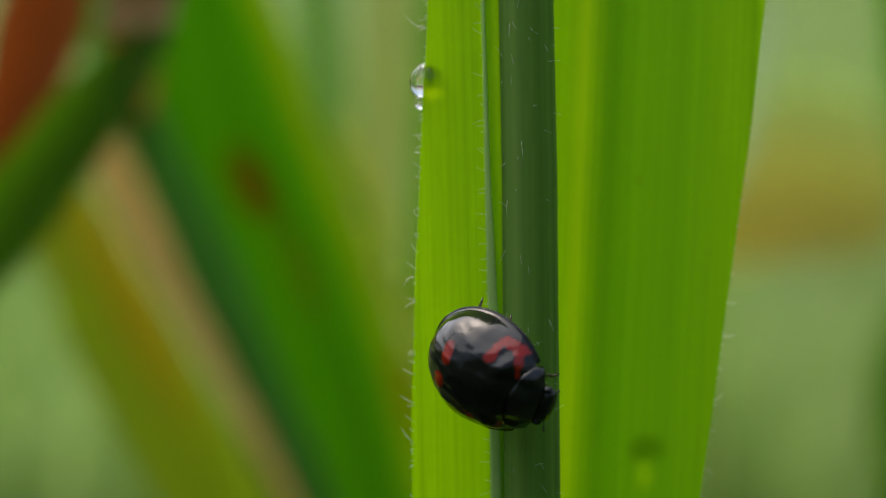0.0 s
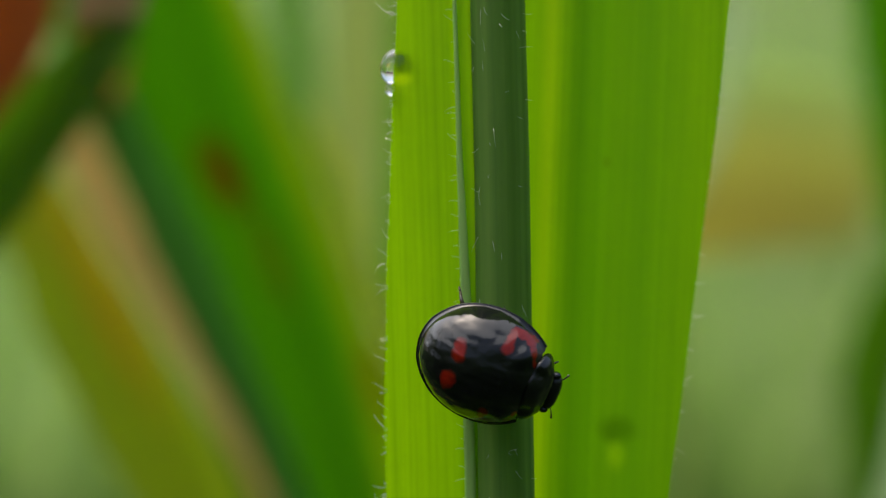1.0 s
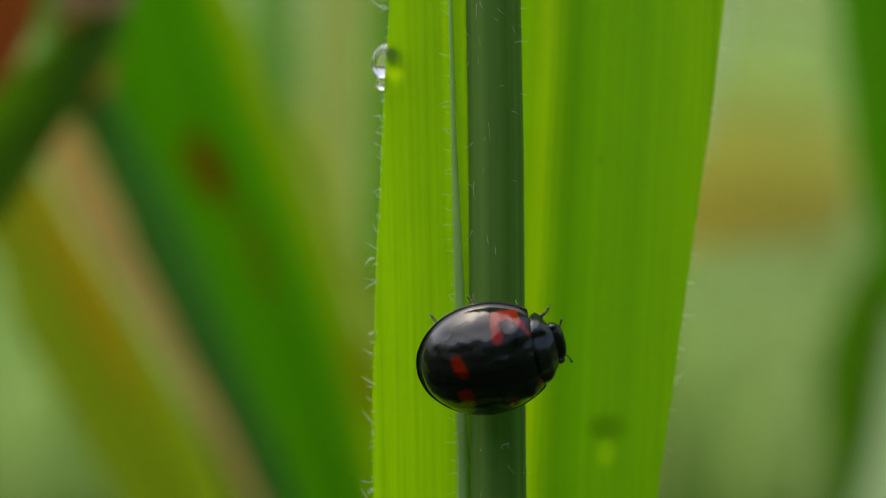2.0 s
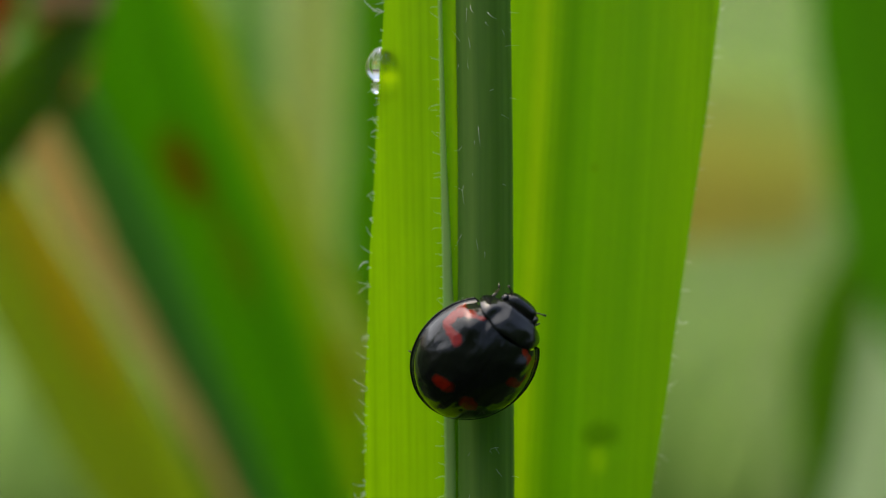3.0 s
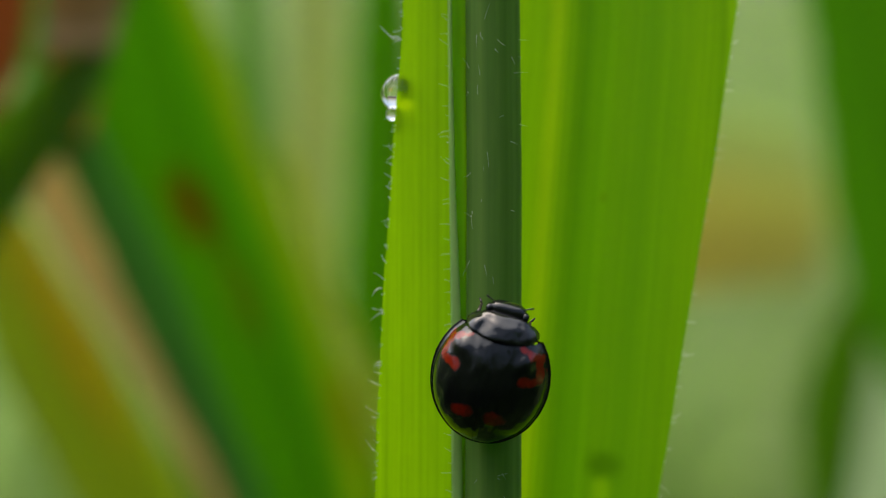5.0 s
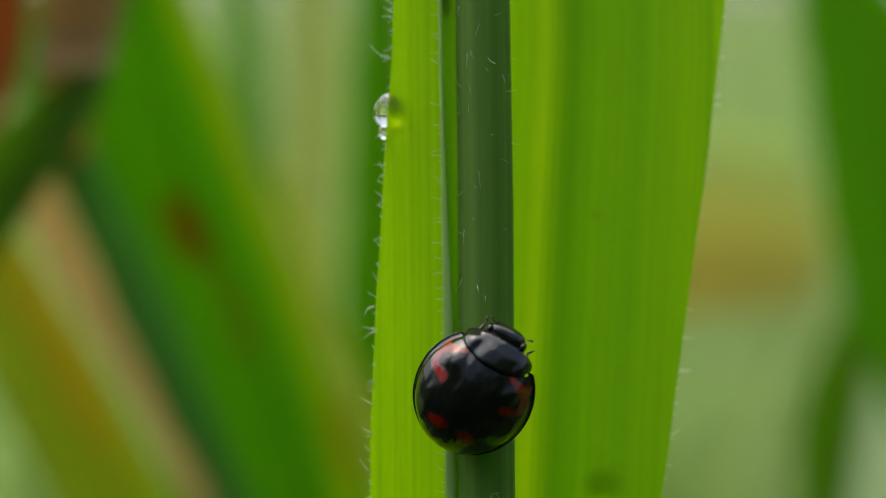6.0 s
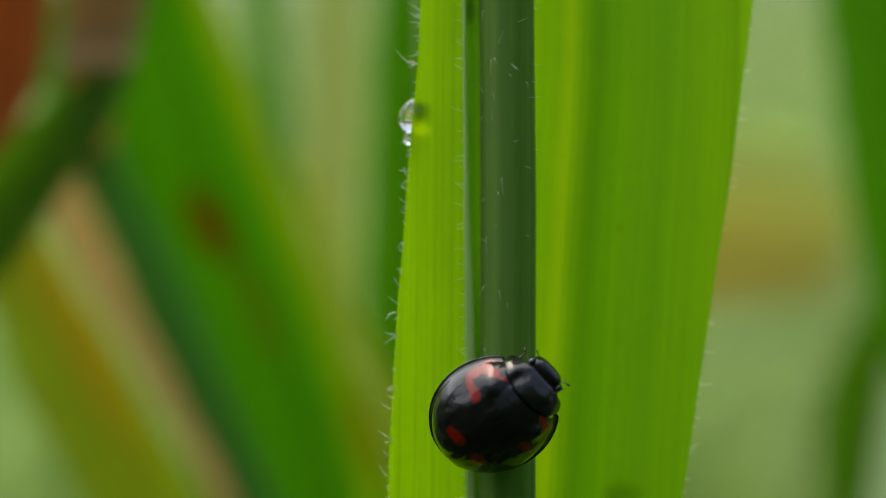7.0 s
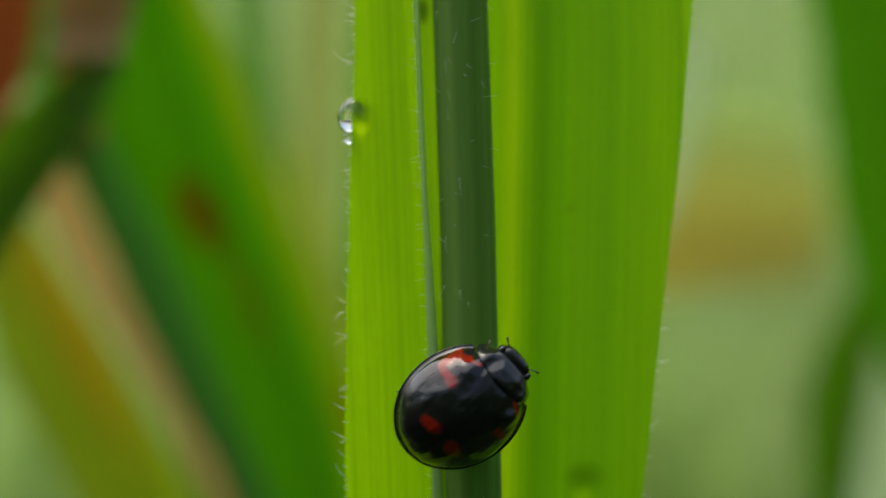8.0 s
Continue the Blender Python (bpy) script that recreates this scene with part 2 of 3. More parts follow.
def blade(keys, section=None, rows=70, cols=14, thick=0.10, ripple=0.0, seed=0, origin=None):
    """A leaf blade as a thin closed sheet. keys: (v, left u, right u, w) in millimetres from base to tip.
    section(s, v, left, right) gives the depth across it (s from 0 to 1); origin(v): the u at which its pattern starts."""
    bm = bmesh.new()
    uv = bm.loops.layers.uv.new("leaf")
    grid, flat = [], []
    for r in range(rows + 1):
        v, left, right, w = along(keys, r / rows)
        wave = ripple * noise.noise(Vector((seed * 7.1, v * 0.35, 0.3)))
        wave2 = ripple * noise.noise(Vector((seed * 3.7 + 5, v * 0.3, 0.9)))
        front, coords = [], []
        for c in range(cols + 1):
            s = c / cols
            u = left + wave + (right + wave2 - left - wave) * s
            dw = section(s, v, left, right) if section else 0.0
            front.append((u, v, w + dw))
            coords.append((u - (origin(v) if origin else left), v))
        grid.append(front)
        flat.append(coords)
    sides = []
    for k in (-0.5, 0.5):
        sides.append([[bm.verts.new(at(u, v, w + k * thick * (0.02 + 0.98 * min(1, 6 * min(i, cols - i) / cols))))
                       for i, (u, v, w) in enumerate(row)] for row in grid])
    def quad(vs_, cs):
        f = bm.faces.new(vs_)
        for loop, c in zip(f.loops, cs):
            loop[uv].uv = c
    for side in sides:
        for r in range(rows):
            for c in range(cols):
                quad((side[r][c], side[r][c + 1], side[r + 1][c + 1], side[r + 1][c]),
                     (flat[r][c], flat[r][c + 1], flat[r + 1][c + 1], flat[r + 1][c]))
    a, b = sides
    for side in sides:
        for r in range(rows):
            for c in (0, cols):
                bm.edges.get((side[r][c], side[r + 1][c])).smooth = False
    for r in range(rows):
        for c in (0, cols):
            quad((a[r][c], b[r][c], b[r + 1][c], a[r + 1][c]), (flat[r][c], flat[r][c], flat[r + 1][c], flat[r + 1][c]))
    for r in (0, rows):
        for c in range(cols):
            quad((a[r][c], b[r][c], b[r][c + 1], a[r][c + 1]), (flat[r][c], flat[r][c], flat[r][c + 1], flat[r][c + 1]))
    return bm


def tube_into(bm, points, radii, segments=8, uv=None):
    """A round, tapered tube through world points."""
    pts = [Vector(p) for p in points]
    rings = []
    for i, p in enumerate(pts):
        d = (pts[min(i + 1, len(pts) - 1)] - pts[max(i - 1, 0)]).normalized()
        side = d.cross(Vector((0.12, 1, 0.2))).normalized()
        up = side.cross(d)
        r = radii[i] if isinstance(radii, (list, tuple)) else radii
        rings.append([bm.verts.new(p + r * (math.cos(a) * side + math.sin(a) * up))
                      for a in (2 * math.pi * k / segments for k in range(segments))])
    along = 0.0
    for i in range(len(rings) - 1):
        step = (pts[i + 1] - pts[i]).length * 1000
        for k in range(segments):
            f = bm.faces.new((rings[i][k], rings[i][(k + 1) % segments], rings[i + 1][(k + 1) % segments], rings[i + 1][k]))
            if uv:
                r = (radii[i] if isinstance(radii, (list, tuple)) else radii) * 6283 / segments
                for loop, c in zip(f.loops, ((k * r, along), ((k + 1) * r, along), ((k + 1) * r, along + step), (k * r, along + step))):
                    loop[uv].uv = c
        along += step
    bm.faces.new(rings[0][::-1])
    bm.faces.new(rings[-1])


def tube(points, radii, segments=8):
    bm = bmesh.new()
    tube_into(bm, points, radii, segments, bm.loops.layers.uv.new("leaf"))
    return bm


def ellipsoid_into(bm, centre, radii, turn=None, rings=10, segments=16):
    made = bmesh.ops.create_uvsphere(bm, u_segments=segments, v_segments=rings, radius=1.0)["verts"]
    m = Matrix.Translation(centre) @ (turn or Matrix()) @ Matrix.Diagonal((*radii, 1))
    bmesh.ops.transform(bm, matrix=m, verts=made)
    return made


def hair_into(bm, root, way, length, curl, radius=0.010):
    """A thin curved hair: root, direction, length and curl in millimetres."""
    root, way, curl = Vector(root), Vector(way).normalized(), Vector(curl)
    pts = [at(*(root + way * length * s + curl * length * s * s)) for s in (0, 0.3, 0.6, 0.85, 1)]
    tube_into(bm, pts, [radius * k / 1000 for k in (1.3, 1.0, 0.8, 0.5, 0.25)], 5)


# ---- ground ----
def ground():
    bm = bmesh.new()
    rings = []
    for r in (0.0, 0.05, 0.1, 0.2, 0.35, 0.6, 1.0, 1.8, 3.5, 8, 25, 100, 600):
        if r == 0:
            rings.append([bm.verts.new((0, 0, 0))])
            continue
        ring = []
        for k in range(48):
            a = 2 * math.pi * k / 48
            x, y = r * math.cos(a), r * math.sin(a)
            ring.append(bm.verts.new((x, y, 0.006 * noise.noise(Vector((x * 9, y * 9, 0))) if r < 20 else 0.0)))
        rings.append(ring)
    for k in range(48):
        bm.faces.new((rings[0][0], rings[1][k], rings[1][(k + 1) % 48]))
        for i in range(1, len(rings) - 1):
            bm.faces.new((rings[i][k], rings[i + 1][k], rings[i + 1][(k + 1) % 48], rings[i][(k + 1) % 48]))
    g = part("ground", bm, SOIL, kind="structure")
    return tagged(g, "mossy meadow soil under the tall grass", "ground")


ground()


# ---- the shoot with the beetle: stem, narrow leaf, broad leaf ----
def stem_centre(v):
    keys = [(-156, 1.9), (-60, 1.6), (-25, 1.36), (-7.0, 1.18), (-1.3, 1.11), (2.2, 1.07), (7.0, 0.95), (30, 0.4), (70, -1.0), (110, -3.0)]
    return float(np.interp(v, [k[0] for k in keys], [k[1] for k in keys]))


def rib_line(v):
    """Where the pale margin of the sheath runs beside the stem."""
    keys = [(-156, 1.2), (-30, 0.32), (-6.4, 0.02), (-1, -0.10), (5.5, -0.27), (30, -0.9), (90, -2.3)]
    return float(np.interp(v, [k[0] for k in keys], [k[1] for k in keys]))


def narrow_section(s, v, left, right):
    u = left + (right - left) * s
    rib = rib_line(v)
    if u < rib:
        k = (rib - u) / max(rib - left, 0.1)
        return -0.10 + 0.22 * math.sin(k * 2.2)
    return -0.10 + 0.1 * min(1.0, u - rib)


def fold_line(v):
    return float(np.interp(v, (-150, -7, 0, 7, 90), (2.6, 3.3, 3.6, 3.9, 3.2)))


def broad_section(s, v, left, right):
    u = left + (right - left) * s
    fold = fold_line(v)
    k = min(1.0, max(0.0, (u - fold + 0.7) / 1.5))
    k = k * k * (3 - 2 * k)
    tail = max(0.0, u - fold - 0.65)
    return -0.25 + 0.55 * k - 0.06 * tail


def grass_shoot():
    stem_ = thing("grass_shoot", "dark green upright grass shoot with fine hairs", "grass")
    def stem_radius(v):
        return float(np.interp(v, (-156, -90, -40, -10, -1.3, 7, 16, 50, 110), (1.1, 1.0, 0.9, 0.8, 0.775, 0.765, 0.74, 0.6, 0.2)))
    bm = bmesh.new()
    uv = bm.loops.layers.uv.new("leaf")
    vs, sides, rings = list(np.linspace(-156, -16, 36)) + list(np.linspace(-14, 14, 57)) + list(np.linspace(17, 110, 25)), 72, []
    for v in vs:
        ring = []
        for k in range(sides):
            a = 2 * math.pi * k / sides
            ridge = 0.5 * math.cos(9 * a + 0.7) + 0.5 * math.cos(17 * a + 2.0) + 1.2 * noise.noise(Vector((3 * math.cos(a), 3 * math.sin(a), v * 0.05)))
            r = stem_radius(v) * (1 + 0.012 * ridge)
            ring.append(bm.verts.new(at(stem_centre(v) + r * math.cos(a), v, -0.35 - r * math.sin(a))))
        rings.append(ring)
    for i in range(len(vs) - 1):
        for k in range(sides):
            f = bm.faces.new((rings[i][k], rings[i][(k + 1) % sides], rings[i + 1][(k + 1) % sides], rings[i + 1][k]))
            for loop, (kk, vv) in zip(f.loops, ((k, vs[i]), (k + 1, vs[i]), (k + 1, vs[i + 1]), (k, vs[i + 1]))):
                loop[uv].uv = (kk * 0.068, vv)
    bm.faces.new(rings[-1])
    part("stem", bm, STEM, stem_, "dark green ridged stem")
    shoot = thing("grass_leaf", "narrow bright green grass leaf with hairy edge", "leaf")
    bm = blade([(-150, 0.3, 2.4, 0.3), (-60, -1.6, 1.6, 0.2), (-20, -2.15, 0.85, 0.05), (-7.0, -2.2, 0.55, 0.0), (-1, -2.12, 0.22, 0.0), (3.2, -1.95, 0.02, 0.0),
                (7.0, -1.80, -0.08, 0.0), (14, -1.65, -0.25, 0.1), (40, -1.7, -0.9, 1.5), (75, -1.9, -1.6, 5.0)], narrow_section, 150, 30, 0.07, 0.05, 1, rib_line)
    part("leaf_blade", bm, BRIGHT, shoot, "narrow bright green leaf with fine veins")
    # the sheath that clasps the stem: a thin green strip with a thick pale margin that widens downwards
    bm = blade([(v, rib_line(v), stem_centre(v) - 0.2, -0.34) for v in np.linspace(-140, 60, 81)], None, 200, 16, 0.05, 0.02, 6)
    part("sheath", bm, SHEATH, stem_, "thin green leaf sheath clasping the stem")
    def margin_width(v):
        return float(np.interp(v, (-150, -6.4, -1.5, 2.5, 5.5, 60), (0.36, 0.31, 0.29, 0.16, 0.12, 0.08)))
    bm = bmesh.new()
    uv = bm.loops.layers.uv.new("leaf")
    vs, rings = list(np.linspace(-140, 60, 221)), []
    for v in vs:
        half, ring = margin_width(v) / 2, []
        wave = 0.015 * noise.noise(Vector((v * 0.9, 3.0, 0)))
        for k in range(12):
            a = 2 * math.pi * k / 12
            ring.append(bm.verts.new(at(rib_line(v) + wave + half * (1 + math.cos(a)), v, -0.39 - 0.055 * math.sin(a))))
        rings.append(ring)
    for i in range(len(vs) - 1):
        for k in range(12):
            f = bm.faces.new((rings[i][k], rings[i][(k + 1) % 12], rings[i + 1][(k + 1) % 12], rings[i + 1][k]))
            for loop, (kk, vv) in zip(f.loops, ((k, vs[i]), (k + 1, vs[i]), (k + 1, vs[i + 1]), (k, vs[i + 1]))):
                loop[uv].uv = (kk * 0.06, vv)
    part("sheath_margin", bm, RIB, stem_, "pale thickened margin of the sheath")
    # hairs along the leaf edge, the midrib and the stem
    rng = random.Random(4)
    bm = bmesh.new()
    v = -9.0
    while v < 9.5:
        edge = float(np.interp(v, (-7, -1, 3.2, 7, 14), (-2.2, -2.12, -1.95, -1.80, -1.65)))
        size = 0.08 + 0.34 * rng.random() ** 1.6
        hair_into(bm, (edge + 0.03, v, 0.08), (-1, rng.uniform(-0.5, 0.9), rng.uniform(-0.4, 0.3)), size,
                  (rng.uniform(-0.3, 0.4), rng.uniform(-0.9, 0.9), rng.uniform(-0.3, 0.3)), rng.uniform(0.006, 0.011))
        v += 0.04 + 0.5 * rng.random() ** 2
    for root, way, size, curl in (((-1.88, 6.3, 0.0), (-1, 0.25, 0), 0.55, (0, 0.5, 0)), ((-1.85, 6.35, 0.0), (-1, 0.9, 0), 0.35, (0, -0.7, 0)),
                                  ((-2.16, -0.7, 0.0), (-1, 0.1, 0), 0.32, (0.1, -0.9, 0)), ((-2.16, -0.72, 0.0), (-1, 0.5, 0), 0.25, (0, -0.8, 0))):
        hair_into(bm, root, way, size, curl, 0.014)
    part("edge_hairs", bm, HAIR, shoot, "fine translucent hairs", kind="stuff")
    bm = bmesh.new()
    for _ in range(60):
        v, a = rng.uniform(-9, 9.5), radians(rng.uniform(20, 160))
        c = stem_centre(v)
        hair_into(bm, (c + 0.77 * math.cos(a), v, -0.35 - 0.77 * math.sin(a)), (math.cos(a) * 0.7 + 0.3, rng.uniform(-1.4, 0.6), -math.sin(a) * 0.5),
                  rng.uniform(0.16, 0.42), (rng.uniform(-0.5, 0.5), rng.uniform(-0.5, 0.5), 0), 0.0045)
    v = -8.0
    while v < 9:
        hair_into(bm, (rib_line(v) + 0.03, v, -0.40), (-1, rng.uniform(-0.1, 0.5), -0.2), rng.uniform(0.10, 0.36), (0, rng.uniform(-0.4, 0.4), 0), 0.006)
        v += rng.uniform(0.12, 0.6)
    part("stem_hairs", bm, HAIR, stem_, "fine translucent hairs", kind="stuff")
    return stem_, shoot


def broad_leaf():
    leaf = thing("grass_leaf", "broad bright green grass leaf folded along its length", "leaf")
    bm = blade([(-150, 1.4, 3.4, 0.9), (-70, 0.9, 4.0, 1.3), (-30, 0.9, 4.0, 1.5), (-14, 0.95, 5.24, 1.5), (-7.25, 1.0, 6.12, 1.5), (-3.6, 1.0, 6.58, 1.5), (0, 1.0, 7.05, 1.5),
                (3.6, 1.0, 7.51, 1.5), (7.25, 1.0, 7.96, 1.5), (14, 0.9, 8.5, 1.6), (45, 1.0, 8.0, 3.5), (100, 2.5, 3.2, 12.0)],
               broad_section, 170, 40, 0.08, 0.06, 2, fold_line)
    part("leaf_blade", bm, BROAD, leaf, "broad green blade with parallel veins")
    rng = random.Random(9)
    bm = bmesh.new()
    v = -9.0
    while v < 9:
        edge = float(np.interp(v, (-7.25, 7.25), (6.12, 7.96)))
        hair_into(bm, (edge - 0.03, v, 1.45), (1, rng.uniform(-0.4, 0.5), -0.2), rng.choice((0.08, 0.1, 0.14, 0.2, 0.3)),
                  (0, rng.uniform(-0.5, 0.4), 0), 0.010)
        v += rng.uniform(0.25, 0.9)
    hair_into(bm, (6.72, -2.45, 1.45), (1, 0.05, -0.1), 0.36, (0, 0.1, 0), 0.014)
    hair_into(bm, (6.48, -4.3, 1.45), (1, 0.5, -0.1), 0.3, (0, 0.2, 0), 0.013)
    part("edge_hairs", bm, HAIR, leaf, "fine translucent hairs", kind="stuff")
    return leaf


def dew_drop():
    bm = bmesh.new()
    ellipsoid_into(bm, Vector((0, 0, 0)), (0.00051, 0.00046, 0.00054), None, 28, 40)
    for v in bm.verts:
        v.co.x *= 1.0 - 0.12 * (v.co.z / 0.00054)
    drop = part("dew_drop", bm, water)
    tagged(drop, "clear dew drop hanging on the hairy leaf edge", "water drop")
    bm = bmesh.new()
    ellipsoid_into(bm, Vector((-0.00014, -0.0001, -0.00062)), (0.00019, 0.00018, 0.00020), None, 16, 24)
    part("small_bead", bm, water, drop)
    return drop


stalk, shoot = grass_shoot()
leaf = broad_leaf()
drop = dew_drop()
DROP_REST = Matrix.Translation(at(-1.80, 4.86, 0.45)) @ pose(0, 0, 0, -12, 2, 0)


# ---- the beetle ----
def wing_case(side):
    """One domed wing case: a quarter of an ellipsoid with a thin flared rim, cut off at the shoulder."""
    bm = bmesh.new()
    a, b, h = 2.015, 1.698, 1.587
    profile = [(math.cos(t), math.sin(t)) for t in np.linspace(math.pi / 2, radians(11), 44)]
    profile = [(0.958 * r, z) for r, z in profile] + [(0.964, 0.150), (0.973, 0.136), (0.985, 0.130), (0.995, 0.128), (1.0, 0.112), (0.996, 0.09), (0.95, 0.07), (0.90, 0.07)]
    rows = []
    for i in range(97):
        th = math.pi * i / 96
        row = []
        for r, z in profile:
            x, y = a * r * math.cos(th), b * r * math.sin(th)
            callus = math.exp(-((x - 1.02) / 0.24) ** 2 - ((y - 0.92) / 0.22) ** 2)
            ridges = noise.noise(Vector((x * 1.5, y * 4.6, 7.0 + side))) + 0.35 * noise.noise(Vector((x * 4.0, y * 8.0, side)))
            lift = 0.11 * callus + 0.024 * ridges * min(1.0, 1.6 * z) + 0.018 * noise.noise(Vector((x * 2.6, y * 2.6, side * 3.0)))
            row.append(bm.verts.new(Vector((x * (1 + 0.4 * lift), side * (y * (1 + 0.4 * lift) + 0.006), h * z + lift * (1 if z > 0.2 else 0))) * BEETLE))
        rows.append(row)
    for i in range(96):
        for k in range(len(profile) - 1):
            f = (rows[i][k], rows[i][k + 1], rows[i + 1][k + 1], rows[i + 1][k])
            if k == 0:
                f = (rows[i][0], rows[i][1], rows[i + 1][1])
            bm.faces.new(f)
    bmesh.ops.remove_doubles(bm, verts=bm.verts, dist=1e-7)
    bmesh.ops.bisect_plane(bm, geom=bm.verts[:] + bm.edges[:] + bm.faces[:], plane_co=Vector((1.36, 0, 0)) * BEETLE,
                           plane_no=Vector((1, -0.06 * side, 0)), clear_outer=True, dist=1e-8)
    return bm


def dome(centre, radii, power=2.0, under=0.25):
    """A rounded shield: an ellipsoid, squared off by power, flattened below."""
    bm = bmesh.new()
    ellipsoid_into(bm, Vector((0, 0, 0)), (1, 1, 1), None, 20, 32)
    for v in bm.verts:
        d = (abs(v.co.x) ** power + abs(v.co.y) ** power + abs(v.co.z) ** power) ** (1 / power)
        v.co = v.co / d
        if v.co.z < 0:
            v.co.z *= under
        v.co = Vector((centre[0] + radii[0] * v.co.x, centre[1] + radii[1] * v.co.y, centre[2] + radii[2] * v.co.z)) * BEETLE
    return bm


def neck_shield():
    """The shield between head and wing cases: it carries on their dome, a little lower, with rounded side lobes."""
    bm = bmesh.new()
    top, low = [], []
    n_x, n_y = 16, 32
    for i in range(n_x + 1):
        s = i / n_x
        row, under = [], []
        for k in range(n_y + 1):
            q = 2 * k / n_y - 1
            back = 1.34 + 0.17 * abs(q) ** 5
            front = 2.02 - 0.06 * q * q - 0.10 * abs(q) ** 6
            x = back + (front - back) * s
            y = q * (1.04 + 0.10 * s - 0.46 * s * s)
            rim = max(abs(2 * s - 1) ** 6, abs(q) ** 8)
            z = 1.43 * math.sqrt(max(0.03, 1 - (x / 2.14) ** 2 - (y / 1.62) ** 2))
            row.append(bm.verts.new(Vector((x, y, z - 0.16 * rim + 0.02 + 0.05 * noise.noise(Vector((x * 3.2, y * 3.0, 2.0))) + 0.025 * noise.noise(Vector((x * 7, y * 7, 5.0))) + 0.13 * math.exp(-((abs(q) - 0.80) / 0.15) ** 2 - ((s - 0.45) / 0.3) ** 2)
                                        - 0.07 * math.exp(-((abs(q) - 0.55) / 0.12) ** 2 - ((s - 0.35) / 0.3) ** 2) - 0.04 * math.exp(-((s - 0.8) / 0.07) ** 2))) * BEETLE))
            under.append(bm.verts.new(Vector((x * 0.97, y * 0.94, min(0.12, z - 0.2))) * BEETLE))
        top.append(row)
        low.append(under)
    for i in range(n_x):
        for k in range(n_y):
            bm.faces.new((top[i][k], top[i][k + 1], top[i + 1][k + 1], top[i + 1][k]))
            bm.faces.new((low[i][k], low[i + 1][k], low[i + 1][k + 1], low[i][k + 1]))
    for k in range(n_y):
        for i in (0, n_x):
            bm.faces.new((top[i][k], low[i][k], low[i][k + 1], top[i][k + 1]))
    for i in range(n_x):
        for k in (0, n_y):
            bm.faces.new((top[i][k], top[i + 1][k], low[i + 1][k], low[i][k]))
    return bm


def ladybird():
    bug = thing("ladybird", "glossy black ladybird with red hooked spots", "beetle")
    part("wing_case", wing_case(1), WING_CASE, bug, "glossy black wing case with two red marks")
    part("wing_case", wing_case(-1), WING_CASE, bug, "glossy black wing case with two red marks")
    bm = dome((-0.05, 0, 0.10), (1.75, 1.40, 0.9), 2.2, 0.35)
    part("abdomen", bm, CHITIN, bug, "dull black underside")
    bm = neck_shield()
    part("pronotum", bm, CHITIN, bug, "smooth black neck shield")
    head = part("head", dome((1.92, 0, 0.00), (0.33, 0.54, 0.33), 3.0, 0.6), CHITIN, bug)
    for side in (1, -1):
        bm = bmesh.new()
        ellipsoid_into(bm, Vector((1.98, side * 0.52, 0.14)) * BEETLE, [k * BEETLE for k in (0.15, 0.11, 0.16)], None, 8, 12)
        part("eye", bm, EYE, head)
        pts = [Vector(p) * BEETLE for p in ((2.13, side * 0.40, 0.06), (2.22, side * 0.50, 0.10), (2.27, side * 0.60, 0.13), (2.30, side * 0.68, 0.12))]
        part("antenna", tube(pts, [k * BEETLE for k in (0.022, 0.018, 0.024, 0.036)], 7), LEG, head, "short clubbed feeler")
    legs = []
    for side in (1, -1):
        for hip, knee, foot in (((1.15, 0.50), (1.50, 0.74), (1.74, 0.70)), ((0.15, 0.70), (0.05, 1.25), (-0.05, 1.45)), ((-0.65, 0.65), (-0.95, 1.05), (-1.15, 1.25))):
            rest = Matrix.Translation(Vector((hip[0], side * hip[1], 0.02)) * BEETLE)
            k = Vector((knee[0] - hip[0], side * (knee[1] - hip[1]), 0.05)) * BEETLE
            f = Vector((foot[0] - hip[0], side * (foot[1] - hip[1]), -0.32)) * BEETLE
            g = f + Vector((0.10 * (1 if foot[0] > 0 else -1), side * 0.10, -0.14)) * BEETLE
            bm = bmesh.new()
            uv = bm.loops.layers.uv.new("leaf")
            tube_into(bm, [Vector((0, 0, 0)), k * 0.5, k], [q * BEETLE for q in (0.10, 0.13, 0.085)], 8, uv)
            tube_into(bm, [k, (k + f) / 2 + Vector((0, 0, 0.02 * BEETLE)), f], [q * BEETLE for q in (0.06, 0.05, 0.04)], 8, uv)
            tube_into(bm, [f, (f + g) / 2, g], [q * BEETLE for q in (0.03, 0.035, 0.02)], 7, uv)
            leg = part("leg", bm, LEG, bug, "thin dark jointed leg")
            leg.matrix_basis = rest
            legs.append((leg, rest, Vector((f.x, f.y, 0)).normalized()))
    return bug, legs


bug, bug_legs = ladybird()


# ---- plants behind ----
def background_leaf(name, label, mat, keys, category="leaf", seed=0, cup=0.0, thick=0.2, ripple=0.3, rib=None, from_right=False):
    edge = (lambda v: float(np.interp(v, [k[0] for k in keys], [k[2] for k in keys]))) if from_right else None
    leaf_ = thing(name, label, category, "grass plants behind the beetle")
    part("leaf_blade", blade(keys, lambda s, v, a, b: cup * (1 - (2 * s - 1) ** 2), 60, 12, thick, ripple, seed, edge), mat, leaf_)
    if rib:
        ks = [((k[1] + k[2]) / 2, k[0], k[3] + cup - 0.25) for k in keys]
        ks = [(k[1], k[0], k[2]) for k in ks]
        pts = [at(k[1], k[0], k[2]) for k in (along(ks, i / 40) for i in range(41))]
        part("midrib", tube(pts, [0.00035 * (1 - 0.8 * i / 40) for i in range(41)], 8), rib, leaf_)
    return leaf_


